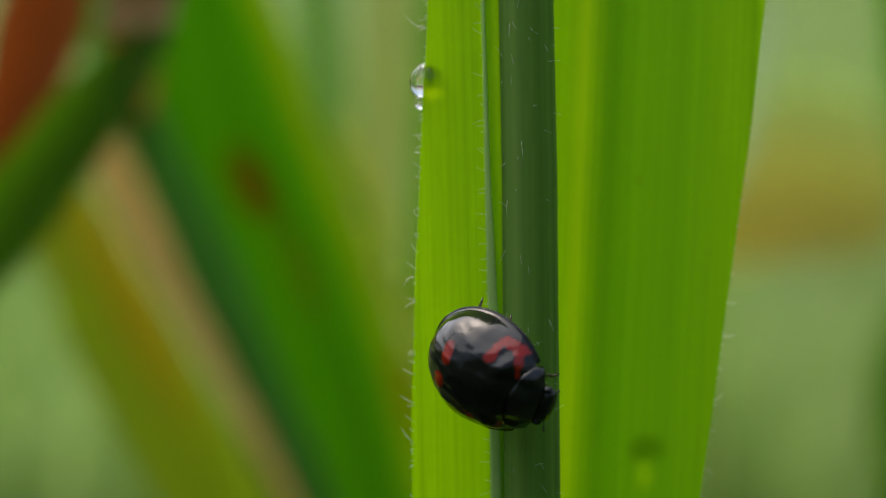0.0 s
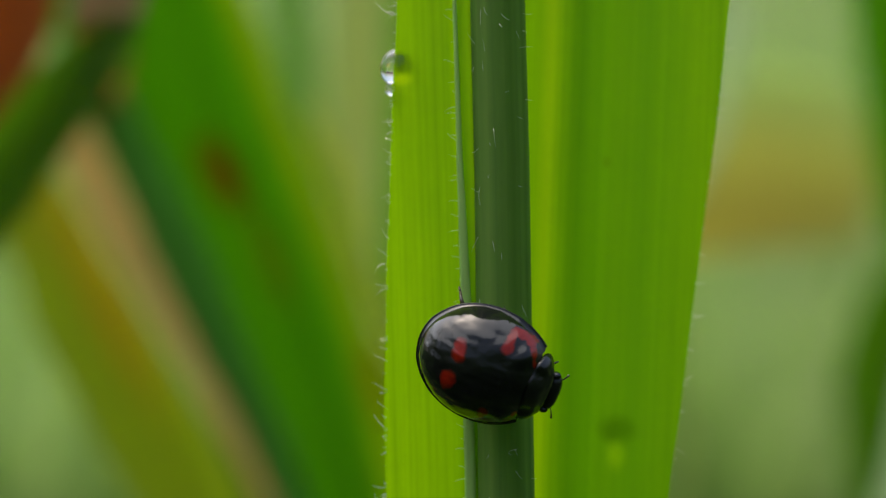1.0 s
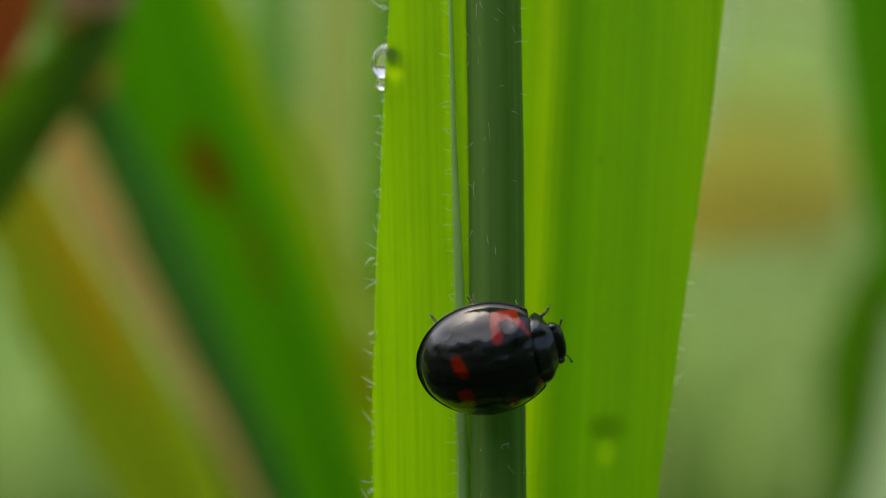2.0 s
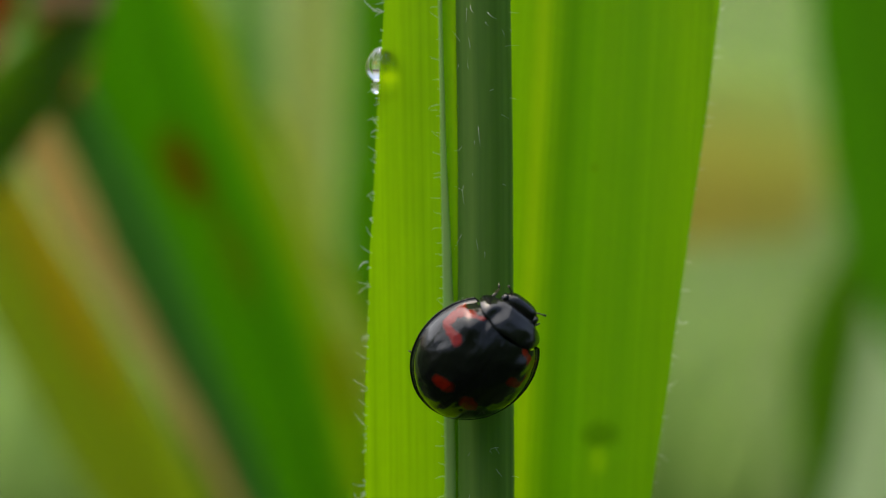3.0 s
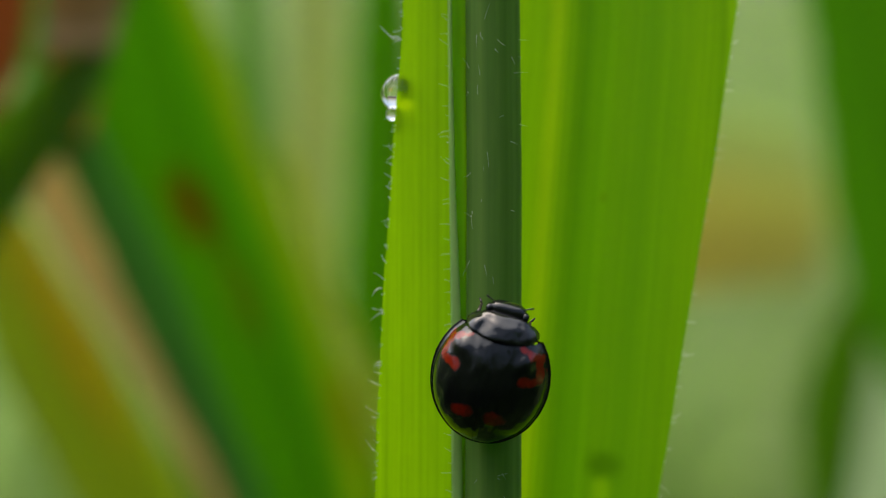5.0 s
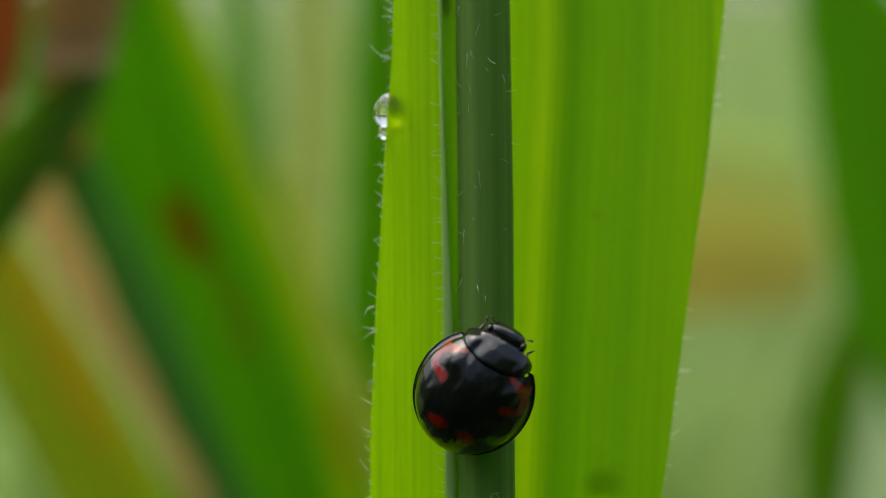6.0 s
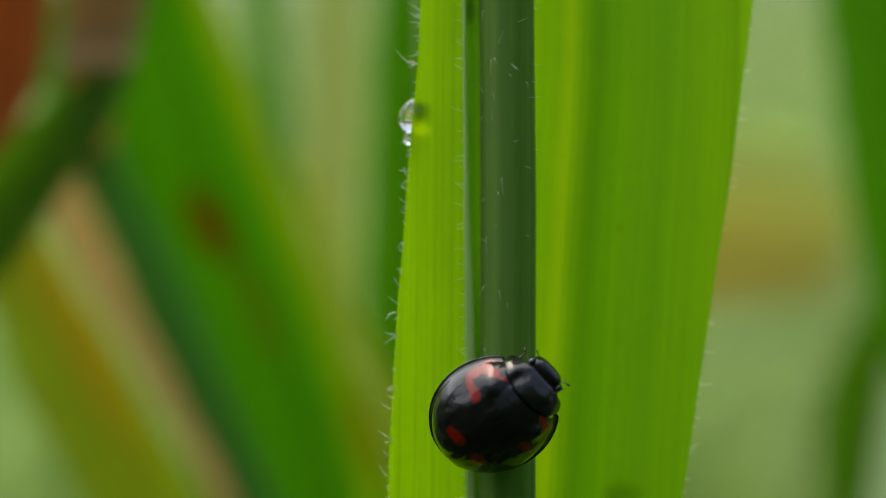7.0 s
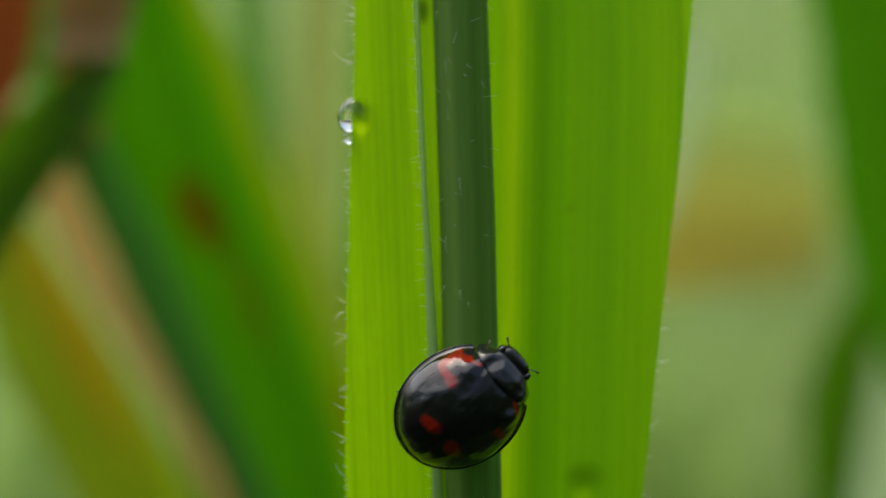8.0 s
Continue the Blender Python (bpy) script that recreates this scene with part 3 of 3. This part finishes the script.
background_leaf("grass_leaf", "wide green grass leaf with a brown rust spot", SPOTTED,
                [(-165, 37.5, 45, 32), (-69.80, 9.57, 15.39, 48), (-35.98, -3.19, 3.60, 52.8), (-15.08, -10.22, -4.07, 53.44), (-8.86, -12.79, -5.27, 53.44), (-2.02, -15.59, -7.45, 53.44),
                 (3.11, -17.98, -9.47, 53.44), (8.24, -20.65, -11.49, 53.44), (13.03, -21.68, -13.20, 53.44), (17.81, -19.80, -15.18, 53.44), (25.58, -20.50, -18.43, 54.4)], seed=3, cup=-0.6, rib=SPOTTED, from_right=True)
background_leaf("grass_leaf", "shaded blue-green grass leaf", SHADY,
                [(-165, 12.5, 20, 64), (-81.61, 10.05, 14.97, 64), (-39.45, -5.36, -0.15, 62.4), (-16.19, -15.20, -8.96, 60.8), (-5.84, -19.97, -13.73, 60.8), (3.34, -24.37, -17.77, 60.8),
                 (9.58, -26.58, -21.07, 60.8), (13.99, -27.68, -21.80, 60.8), (19.86, -28.04, -24.37, 60.8)], seed=4, cup=0.8, rib=SHADY)
background_leaf("grass_stalk", "dry straw-coloured grass stalk", DRY,
                [(-165, 10, 12.4, 48), (-70.98, 13.02, 14.89, 49.6), (-35.4, -2.46, -1.4, 51.2), (-14.86, -13.33, -12.23, 52), (-7.04, -17.81, -16.34, 52), (1.38, -23.12, -20.52, 52), (6.1, -25.41, -22.68, 52), (9.81, -26.42, -25.17, 52)], "stalk", seed=5, cup=-1.2, rib=DRY)
background_leaf("grass_leaf", "yellowing grass leaf with an orange edge", YELLOWING,
                [(-165, 5, 12.5, 70.4), (-85.15, 4.58, 10.89, 68.8), (-41.19, -11.82, -4.04, 67.2), (-17.15, -24.66, -16.10, 67.2), (-8.13, -29.71, -21.35, 67.2), (-0.35, -32.83, -26.21, 67.2),
                 (5.48, -35.16, -29.71, 67.2), (11.32, -36.72, -32.83, 67.2)], seed=6, cup=0.6, rib=YELLOWING)
background_leaf("grass_leaf", "shaded olive-green grass leaf leaning across", SHADED_OLIVE,
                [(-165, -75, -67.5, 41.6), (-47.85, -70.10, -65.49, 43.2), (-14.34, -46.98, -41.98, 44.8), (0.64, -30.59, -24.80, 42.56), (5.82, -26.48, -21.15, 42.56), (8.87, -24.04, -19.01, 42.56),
                 (10.73, -21.68, -18.47, 42.88), (12.15, -19.46, -18.23, 43.2)], seed=7, cup=0.4, rib=SHADED_OLIVE)
background_leaf("grass_leaf", "withered brown grass leaf", WITHERED,
                [(-165, 14, 20, 70), (-83.97, 11.90, 13.85, 67.2), (-40.61, -3.60, -1.69, 65.6), (-16.67, -14.52, -12.63, 64), (-6.01, -19.43, -17.54, 64), (3.44, -23.59, -21.32, 64), (9.29, -24.54, -22.22, 57.6),
                 (10.96, -22.30, -18.71, 44.8), (13.78, -22.30, -18.09, 44.8), (21.59, -21.68, -16.99, 44.8), (35.64, -19.80, -16.68, 44.8)], seed=8, cup=0.6, rib=WITHERED)
background_leaf("grass_leaf", "rust-red dying grass leaf", RUST,
                [(-165, -56.25, -51.25, 41.6), (-55.91, -38.27, -35.41, 46.4), (-14.26, -35.05, -31.49, 48), (4.60, -32.25, -28.01, 48.8), (11.12, -30.13, -24.91, 48.8), (16.01, -29.31, -24.00, 48.8), (27.42, -27.68, -23.93, 48.8)],
                seed=9, cup=0.4, rib=RUST)
background_leaf("grass_leaf", "upright dark green grass leaf", DEEP,
                [(-165, -3.75, 2.5, 96), (-105.22, -7.99, -1.17, 96), (-21.49, -8.24, -1.17, 96), (-0.44, -8.24, -1.66, 96), (14.18, -7.60, -2.14, 96), (28.80, -7.02, -2.63, 96), (66.82, -6.18, -4.68, 99.2)],
                seed=10, cup=0.8, rib=DEEP)
background_leaf("grass_leaf", "upright dull green grass leaf far behind", DULL,
                [(-165, -22, -14, 125), (-90, -20, -12, 125), (-40.74, -17.03, -9.98, 125), (-23.08, -17.89, -11.43, 125), (-5.46, -19.33, -13.76, 125), (9.18, -20.59, -16.08, 125), (17.95, -21.33, -16.95, 125), (23.79, -21.79, -17.53, 125), (35.45, -22.47, -19.26, 125), (45, -22.5, -21.5, 126)], seed=18, cup=0.6, rib=DULL)
background_leaf("grass_stalk", "pale greenish dry grass stalk", PALE,
                [(-165, -24.3, -17.8, 144), (-74.78, -23.27, -16.44, 160), (-31.14, -20.44, -14.18, 160), (-0.64, -19.38, -13.19, 160), (24.08, -18.46, -12.2, 160), (66.44, -17.62, -11.5, 160)], "stalk", seed=11, cup=-0.8, rib=PALE)
background_leaf("grass_leaf", "dark green grass leaf leaning away", DEEP,
                [(-165, 110, 117.5, 84), (-80, 70, 82, 88), (-32.4, 48.14, 61.29, 89.6), (-18.32, 41.51, 54.64, 89.6), (-8.96, 37.0, 50.37, 89.6), (-1.96, 34.2, 47.53, 89.6), (5.04, 32.4, 45.16, 89.6),
                 (12.02, 31.5, 43.26, 89.6), (18.99, 30.6, 41.36, 89.6), (28.27, 29.6, 36.67, 89.6), (50, 29.0, 30.0, 91)], seed=12, cup=0.8, rib=DEEP)
background_leaf("grass_leaf", "short dark green grass leaf pointing up", SHADED_OLIVE,
                [(-165, 28, 34, 118), (-80, 32, 37, 118), (-42.0, 35.61, 39.01, 118), (-33.5, 36.15, 39.55, 118), (-26.82, 36.7, 40.1, 118), (-19.92, 36.0, 41.2, 118), (-13.7, 35.53, 42.32, 118), (-8.63, 36.93, 42.86, 118), (-4.11, 39.01, 42.85, 118), (-0.73, 41.14, 42.27, 118)], seed=14, cup=0.8, rib=SHADED_OLIVE)
background_leaf("grass_leaf", "pale grey-green grass leaf with a blunt tip", PALE_GREEN,
                [(-165, 18, 30, 100), (-75, 22, 42, 100), (-37.38, 30.66, 46.81, 100), (-29.81, 33.16, 47.79, 100), (-23.86, 35.15, 48.27, 100), (-17.72, 36.65, 48.74, 100), (-11.68, 38.04, 48.97, 100), (-6.65, 39.23, 48.44, 100), (-2.13, 40.02, 46.91, 100), (1.89, 40.86, 44.13, 100)], seed=15, cup=0.6, rib=PALE_GREEN)
background_leaf("grass_leaf", "thin tan grass leaf withering along its edge", WITHERED_GREEN,
                [(-165, 36.72, 40.18, 62), (-60, 11.56, 14.34, 60), (-21.15, -1.19, 1.31, 58), (-15.76, -2.86, -0.60, 58), (-10.38, -4.64, -2.54, 58), (-6.8, -5.94, -4.17, 58), (-3.94, -6.91, -5.34, 58), (-1.08, -8.01, -6.55, 58), (2.14, -9.03, -7.70, 58), (5.35, -10.01, -8.89, 58), (8.56, -10.76, -10.27, 58)], seed=16, cup=0.3, rib=WITHERED_GREEN)
background_leaf("grass_leaf", "dead tan grass leaf hanging down", TAN,
                [(-168, 24, 27, 188), (-68, 25, 26.5, 182), (-30, 26.4, 28, 178), (-12, 26.0, 27.5, 176), (-2.61, 26.06, 32.92, 176), (-1.69, 25.67, 46.65, 176), (-0.32, 25.29, 50.08, 176), (2.72, 25.29, 51.98, 176), (6.53, 25.28, 52.73, 176), (10.71, 25.66, 52.34, 176), (14.51, 26.41, 51.18, 176), (17.55, 27.55, 49.65, 176), (19.83, 29.07, 48.12, 176), (21.35, 32.11, 44.3, 176), (22.5, 36.68, 39.73, 176)], seed=13, cup=2.0, ripple=1.0, rib=DRY)
background_leaf("grass_leaf", "small pale grass leaf tip catching the light", PALE_GREEN,
                [(-165, 14, 16, 109), (-70, 14.5, 16.5, 109), (-1.89, 15.66, 17.26, 109), (3.43, 17.8, 19.93, 109), (8.23, 20.21, 22.34, 109), (11.96, 21.55, 23.41, 109), (15.16, 22.09, 24.22, 109), (17.83, 22.41, 24.76, 109), (20.5, 22.63, 24.77, 109), (22.63, 22.95, 24.24, 109), (24.24, 23.44, 23.7, 109)], seed=17, cup=0.3, rib=PALE_GREEN)


# ---- meadow behind and around ----
def tuft(rng, spots, mat, name, label, low, high, width):
    verts, faces = [], []
    for x, y, lean in spots:
        h, w = rng.uniform(low, high), width * rng.uniform(0.6, 1.4)
        a = rng.uniform(0, 2 * math.pi)
        side = Vector((math.cos(a), math.sin(a), 0))
        b = rng.uniform(0, 2 * math.pi)
        bend = Vector((math.cos(b), math.sin(b), 0)) * lean * h
        base = len(verts)
        for i in range(5):
            s = i / 4
            p = Vector((x, y, -0.004)) + Vector((0, 0, h * s * (1 - 0.25 * lean * s))) + bend * s * s
            q = side * w * (1 - s) ** 0.7 * 0.5
            n_ = Vector((-side.y, side.x, 0)) * w * 0.12 * (1 - s)
            verts += [p - q, p + n_, p + q]
        for i in range(4):
            k = base + i * 3
            faces += [(k, k + 1, k + 4, k + 3), (k + 1, k + 2, k + 5, k + 4)]
    me = bpy.data.meshes.new(name)
    me.from_pydata(verts, [], faces)
    me.materials.append(mat)
    ob = new(name, me)
    return tagged(ob, label, "grass", kind="stuff")


def meadow():
    rng = random.Random(21)
    near, dry = [], []
    for _ in range(60000):
        r, a = 0.27 + 4.5 * rng.random() ** 1.55, rng.uniform(0, 2 * math.pi)
        x, y = r * math.cos(a), r * math.sin(a)
        (dry if noise.noise(Vector((x * 2.5, y * 2.5, 4))) > 0.34 else near).append((x, y, rng.uniform(0.1, 0.7)))
    tuft(rng, near, MEADOW, "meadow_grass", "soft green meadow grass", 0.04, 0.11, 0.006)
    tuft(rng, dry, MEADOW_DRY, "dry_meadow_grass", "dry yellowish meadow grass", 0.04, 0.10, 0.005)
    # unseen low grass, added to darken the ground mirrored in the beetle
    low = []
    while len(low) < 3200:
        r, a = 0.36 * rng.random() ** 0.7, rng.uniform(0, 2 * math.pi)
        x, y = r * math.cos(a), r * math.sin(a)
        if r < 0.24 + 0.14 * noise.noise(Vector((x * 6, y * 6, 1))):
            low.append((x, y, rng.uniform(0.1, 0.9)))
    tuft(rng, low, DEEP_STUFF, "low_grass", "unseen low dense green grass round the stems", 0.025, 0.085, 0.005)
    # unseen taller stand round the clearing, open on one side, added to darken reflections
    tall, high = [], []
    while len(tall) < 4200:
        r, a = 0.12 + 1.3 * rng.random() ** 1.7, rng.uniform(-180, 180)
        x, y = r * math.cos(radians(a)), r * math.sin(radians(a))
        if r < 0.20 + 0.1 * noise.noise(Vector((a * 0.05, 3, 3))) and not -150 < a < -25:
            continue
        open_side = 52 + 30 * noise.noise(Vector((r * 5, a * 0.03, 2)))
        if abs(a - 95) < open_side or noise.noise(Vector((x * 4, y * 4, 8))) < -0.25:
            continue
        (high if r > 0.22 and a < 70 and rng.random() < 0.5 else tall).append((x, y, rng.uniform(0.1, 0.5)))
    tuft(rng, tall, DEEP_STUFF, "tall_grass", "unseen tall green grass blades", 0.13, 0.26, 0.008)
    tuft(rng, high, DEEP_STUFF, "high_grass", "unseen high green grass blades", 0.16, 0.31, 0.009)
    # unseen screen of blades behind the camera, added to keep the beetle's centre dark
    back = []
    while len(back) < 260:
        r, a = rng.uniform(0.12, 0.30), radians(rng.uniform(-150, -25))
        back.append((r * math.cos(a), -0.03 + r * math.sin(a), rng.uniform(0.05, 0.35)))
    for _ in range(110):
        back.append((rng.uniform(-0.26, -0.03), rng.uniform(-0.30, -0.13), rng.uniform(0.05, 0.25)))
    tuft(rng, back, DEEP_STUFF, "screen_grass", "unseen dense grass blades that darken the beetle's reflections", 0.23, 0.37, 0.008)
    # unseen blades, added to streak the sky mirrored on the wing cases
    arch = [(rng.uniform(-0.26, -0.09), rng.uniform(-0.13, 0.05), rng.uniform(0.05, 0.3)) for _ in range(30)]
    tuft(rng, arch, DEEP_STUFF, "arching_grass", "unseen tall arching green grass blades", 0.28, 0.5, 0.007)


DEEP_STUFF = plain_material("tall_grass_green", (0.06, 0.13, 0.02), 0.5, (0.04, 0.09, 0.02), 60.0, 0.4)
meadow()


# ---- what moves ----
BEETLE_ROWS = [
    (0, pose(0.000069, -0.002345, 0.147318, 89.46, 21.68, -35.96)),
    (0.2, pose(0.000245, -0.002358, 0.147338, 90.80, 19.63, -30.72)),
    (0.5, pose(0.000371, -0.002378, 0.147145, 92.56, 21.41, -20.18)),
    (0.7, pose(0.000503, -0.002394, 0.146927, 89.77, 21.76, -14.24)),
    (1, pose(0.000769, -0.002418, 0.147085, 87.02, 20.95, -11.83)),
    (1.2, pose(0.000765, -0.002422, 0.146914, 87.03, 25.41, -11.46)),
    (2.3, pose(0.000849, -0.002446, 0.147136, 97.81, -28.04, 0.69)),
    (2.4, pose(0.000858, -0.002448, 0.147124, 97.17, -29.87, 1.14)),
    (2.5, pose(0.000989, -0.002450, 0.147067, 97.87, -30.95, -0.53)),
    (2.6, pose(0.000731, -0.002443, 0.146871, 105.00, -32.90, -9.31)),
    (2.7, pose(0.000709, -0.002435, 0.146871, 110.25, -39.75, -16.05)),
    (2.8, pose(0.000675, -0.002428, 0.147033, 109.21, -43.26, -15.04)),
    (3, pose(0.000733, -0.002413, 0.147198, 100.52, -50.00, -13.52)),
    (3.2, pose(0.000826, -0.002381, 0.147330, 108.45, -54.93, -19.35)),
    (3.5, pose(0.000925, -0.002333, 0.147373, 103.12, -62.20, -11.98)),
    (3.7, pose(0.000817, -0.002323, 0.147378, 101.40, -64.38, -9.34)),
    (4, pose(0.000905, -0.002309, 0.147388, 101.86, -65.51, -11.50)),
    (4.2, pose(0.000945, -0.002298, 0.147302, 103.12, -66.72, -13.34)),
    (5.3, pose(0.000607, -0.002236, 0.147433, 108.79, -75.83, -32.06)),
    (5.5, pose(0.000418, -0.002225, 0.147640, 113.40, -71.93, -36.08)),
    (5.7, pose(0.000245, -0.002227, 0.147303, 100.89, -65.97, -20.55)),
    (6, pose(0.000530, -0.002230, 0.147436, 106.84, -59.05, -30.39)),
    (6.2, pose(0.000534, -0.002246, 0.147258, 103.09, -52.08, -24.80)),
    (6.3, pose(0.000181, -0.002254, 0.147205, 101.12, -49.44, -19.73)),
    (6.5, pose(0.000478, -0.002270, 0.147198, 110.81, -44.18, -31.81)),
    (6.7, pose(0.000434, -0.002285, 0.146983, 109.01, -42.42, -26.56)),
    (7, pose(0.000428, -0.002308, 0.147050, 103.88, -40.85, -21.97)),
    (7.1, pose(0.000068, -0.002309, 0.147051, 100.02, -41.97, -18.63)),
    (7.2, pose(0.000285, -0.002311, 0.147090, 99.38, -39.90, -16.84)),
    (7.3, pose(0.000322, -0.002312, 0.147191, 98.81, -41.69, -15.42)),
    (7.4, pose(-0.000218, -0.002314, 0.147326, 97.01, -42.37, -7.87)),
    (7.5, pose(-0.000685, -0.002315, 0.147287, 94.14, -45.44, -2.42)),
    (7.6, pose(-0.000813, -0.002323, 0.147525, 97.09, -46.98, -5.12)),
    (7.7, pose(-0.000842, -0.002331, 0.147504, 96.23, -47.14, -2.46)),
    (7.8, pose(-0.000766, -0.002338, 0.147381, 95.02, -43.79, -5.67)),
    (7.9, pose(-0.000362, -0.002346, 0.147331, 92.82, -41.89, -4.26)),
    (8, pose(-0.000583, -0.002354, 0.147240, 91.02, -41.02, -1.83)),
]
# seconds, millimetres right (and up), degrees of turn
SWAY = [(0, 0.008, 0.09), (0.5, 0.029, 0.00), (1, 0.050, -0.32), (1.2, -0.016, -0.28), (2.3, -0.164, 0.53), (2.4, -0.171, 0.57), (2.5, -0.118, 0.60), (2.6, -0.117, 0.61), (2.7, -0.092, 0.62), (2.8, -0.073, 0.63), (3, -0.011, 0.63), (3.2, -0.036, 0.44), (3.5, -0.003, 0.09), (3.7, -0.080, 0.18), (4, -0.006, 0.53), (4.2, 0.069, 0.77), (5.3, 0.014, 1.61), (5.5, -0.017, 1.63), (5.7, -0.152, 1.39), (6, -0.010, 0.94), (6.2, 0.036, 0.95), (6.3, -0.192, 0.96), (6.5, -0.002, 1.05), (6.7, -0.025, 1.27), (7, 0.040, 2.00), (7.1, -0.450, 1.55), (7.2, -0.108, 1.45), (7.3, -0.170, 1.33), (7.4, -0.976, 0.88), (7.5, -1.570, 0.55), (7.6, -2.067, 0.26), (7.7, -2.140, -0.02), (7.8, -2.069, -0.25), (7.9, -1.500, -0.48), (8, -1.732, -0.77)]
STEM_SWAY = [(0, 0.044, 0.26), (0.5, 0.083, 0.15), (1, 0.140, -0.11), (1.2, 0.081, -0.08), (2.3, -0.034, 0.50), (2.4, -0.064, 0.53), (2.5, -0.041, 0.55), (2.6, -0.069, 0.56), (2.7, -0.064, 0.57), (2.8, -0.056, 0.57), (3, -0.002, 0.57), (3.2, -0.036, 0.38), (3.5, -0.019, 0.03), (3.7, -0.102, 0.09), (4, -0.056, 0.32), (4.2, -0.010, 0.48), (5.3, -0.231, 1.00), (5.5, -0.269, 1.01), (5.7, -0.378, 0.85), (6, -0.188, 0.55), (6.2, -0.144, 0.56), (6.3, -0.377, 0.57), (6.5, -0.214, 0.65), (6.7, -0.273, 0.81), (7, -0.201, 0.99), (7.1, -0.570, 0.96), (7.2, -0.369, 0.91), (7.3, -0.411, 0.84), (7.4, -1.027, 0.52), (7.5, -1.529, 0.28), (7.6, -1.944, 0.10), (7.7, -1.974, -0.08), (7.8, -1.861, -0.23), (7.9, -1.248, -0.37), (8, -1.438, -0.55)]
LEAF_SWAY = [(0, -0.013, 0.007, 0.20), (0.5, -0.014, 0.013, 0.58), (1, 0.027, 0.180, -0.35), (1.2, -0.041, 0.172, -0.30), (2.3, -0.194, -0.023, 0.54), (2.4, -0.195, -0.039, 0.58), (2.5, -0.134, -0.053, 0.59), (2.6, -0.125, -0.065, 0.59), (2.7, -0.096, -0.076, 0.59), (2.8, -0.074, -0.084, 0.58), (3, -0.010, -0.089, 0.56), (3.2, -0.055, -0.058, 0.40), (3.5, -0.061, 0.000, 0.14), (3.7, -0.151, -0.010, 0.28), (4, -0.128, -0.074, 0.80), (4.2, -0.096, -0.118, 1.15), (5.3, -0.344, -0.234, 2.27), (5.5, -0.382, -0.236, 2.30), (5.7, -0.441, -0.158, 1.65), (6, -0.163, -0.132, 0.46), (6.2, -0.121, -0.210, 0.49), (6.3, -0.360, -0.241, 0.58), (6.5, -0.224, -0.320, 1.00), (6.7, -0.287, -0.364, 1.98), (6.8, -0.260, -0.368, 2.36), (7, -0.250, -0.373, 1.30), (7.1, -0.600, -0.278, 0.60), (7.2, -0.205, -0.104, 1.63), (7.3, -0.160, 0.030, 1.90), (7.4, -0.917, 0.165, 0.12), (7.5, -1.432, 0.300, -0.63), (7.6, -1.913, 0.291, -0.74), (7.7, -1.970, 0.282, -0.85), (7.8, -1.883, 0.274, -0.97), (7.9, -1.298, 0.265, -1.08), (8, -1.512, 0.257, -1.20)]
AWAY = Vector((0, math.cos(LEAN), -math.sin(LEAN)))


def swayed(pivot, right, up, turn):
    """A small sway in the plane of the shoot: a shift, and a turn round the pivot."""
    p = at(*pivot)
    shift = Vector((right, up * math.sin(LEAN), up * math.cos(LEAN))) / 1000
    return Matrix.Translation(p + shift) @ Matrix.Rotation(radians(turn), 4, AWAY) @ Matrix.Translation(-p)


# how far each leg reaches out, in millimetres
REACH = [[(0, 0.0), (1.2, 0.0), (2.3, 0.32), (2.7, 0.3), (3.2, 0.12), (4.2, 0.18), (6.2, 0.15), (7, 0.05), (8, 0.0)],
         [(0, 0.0), (1.2, 0.05), (2.3, 0.25), (2.7, 0.25), (3.2, 0.0), (8, 0.0)],
         [(0, 0.12), (0.3, 0.3), (1.2, 0.42), (2.1, 0.1), (8, 0.0)]]


def motions():
    walk(shoot, [(t, swayed((-1.86, 4.75, 0), x, 0, turn)) for t, x, turn in SWAY])
    walk(stalk, [(t, swayed((1.1, 2.7, -0.35), x, 0, turn)) for t, x, turn in STEM_SWAY])
    walk(drop, [(t, swayed((-1.86, 4.75, 0), x, 0, turn) @ DROP_REST) for t, x, turn in SWAY])
    walk(leaf, [(t, swayed((7.05, -2.4, 1.5), x, z, turn)) for t, x, z, turn in LEAF_SWAY])
    walk(bug, BEETLE_ROWS)
    for i, (leg, rest, out) in enumerate(bug_legs):
        rows = REACH[i] if i < 3 else [(0, 0.0), (8, 0.0)]
        ts, ds = [r[0] for r in rows], [r[1] for r in rows]
        walk(leg, [(t, Matrix.Translation(out * float(np.interp(t, ts, ds)) * BEETLE) @ rest @ pose(0, 0, 0, 0, 0, 5 * math.sin(2.1 * i + 4.0 * t)))
                   for t in np.arange(0, 8.01, 0.4)])


motions()
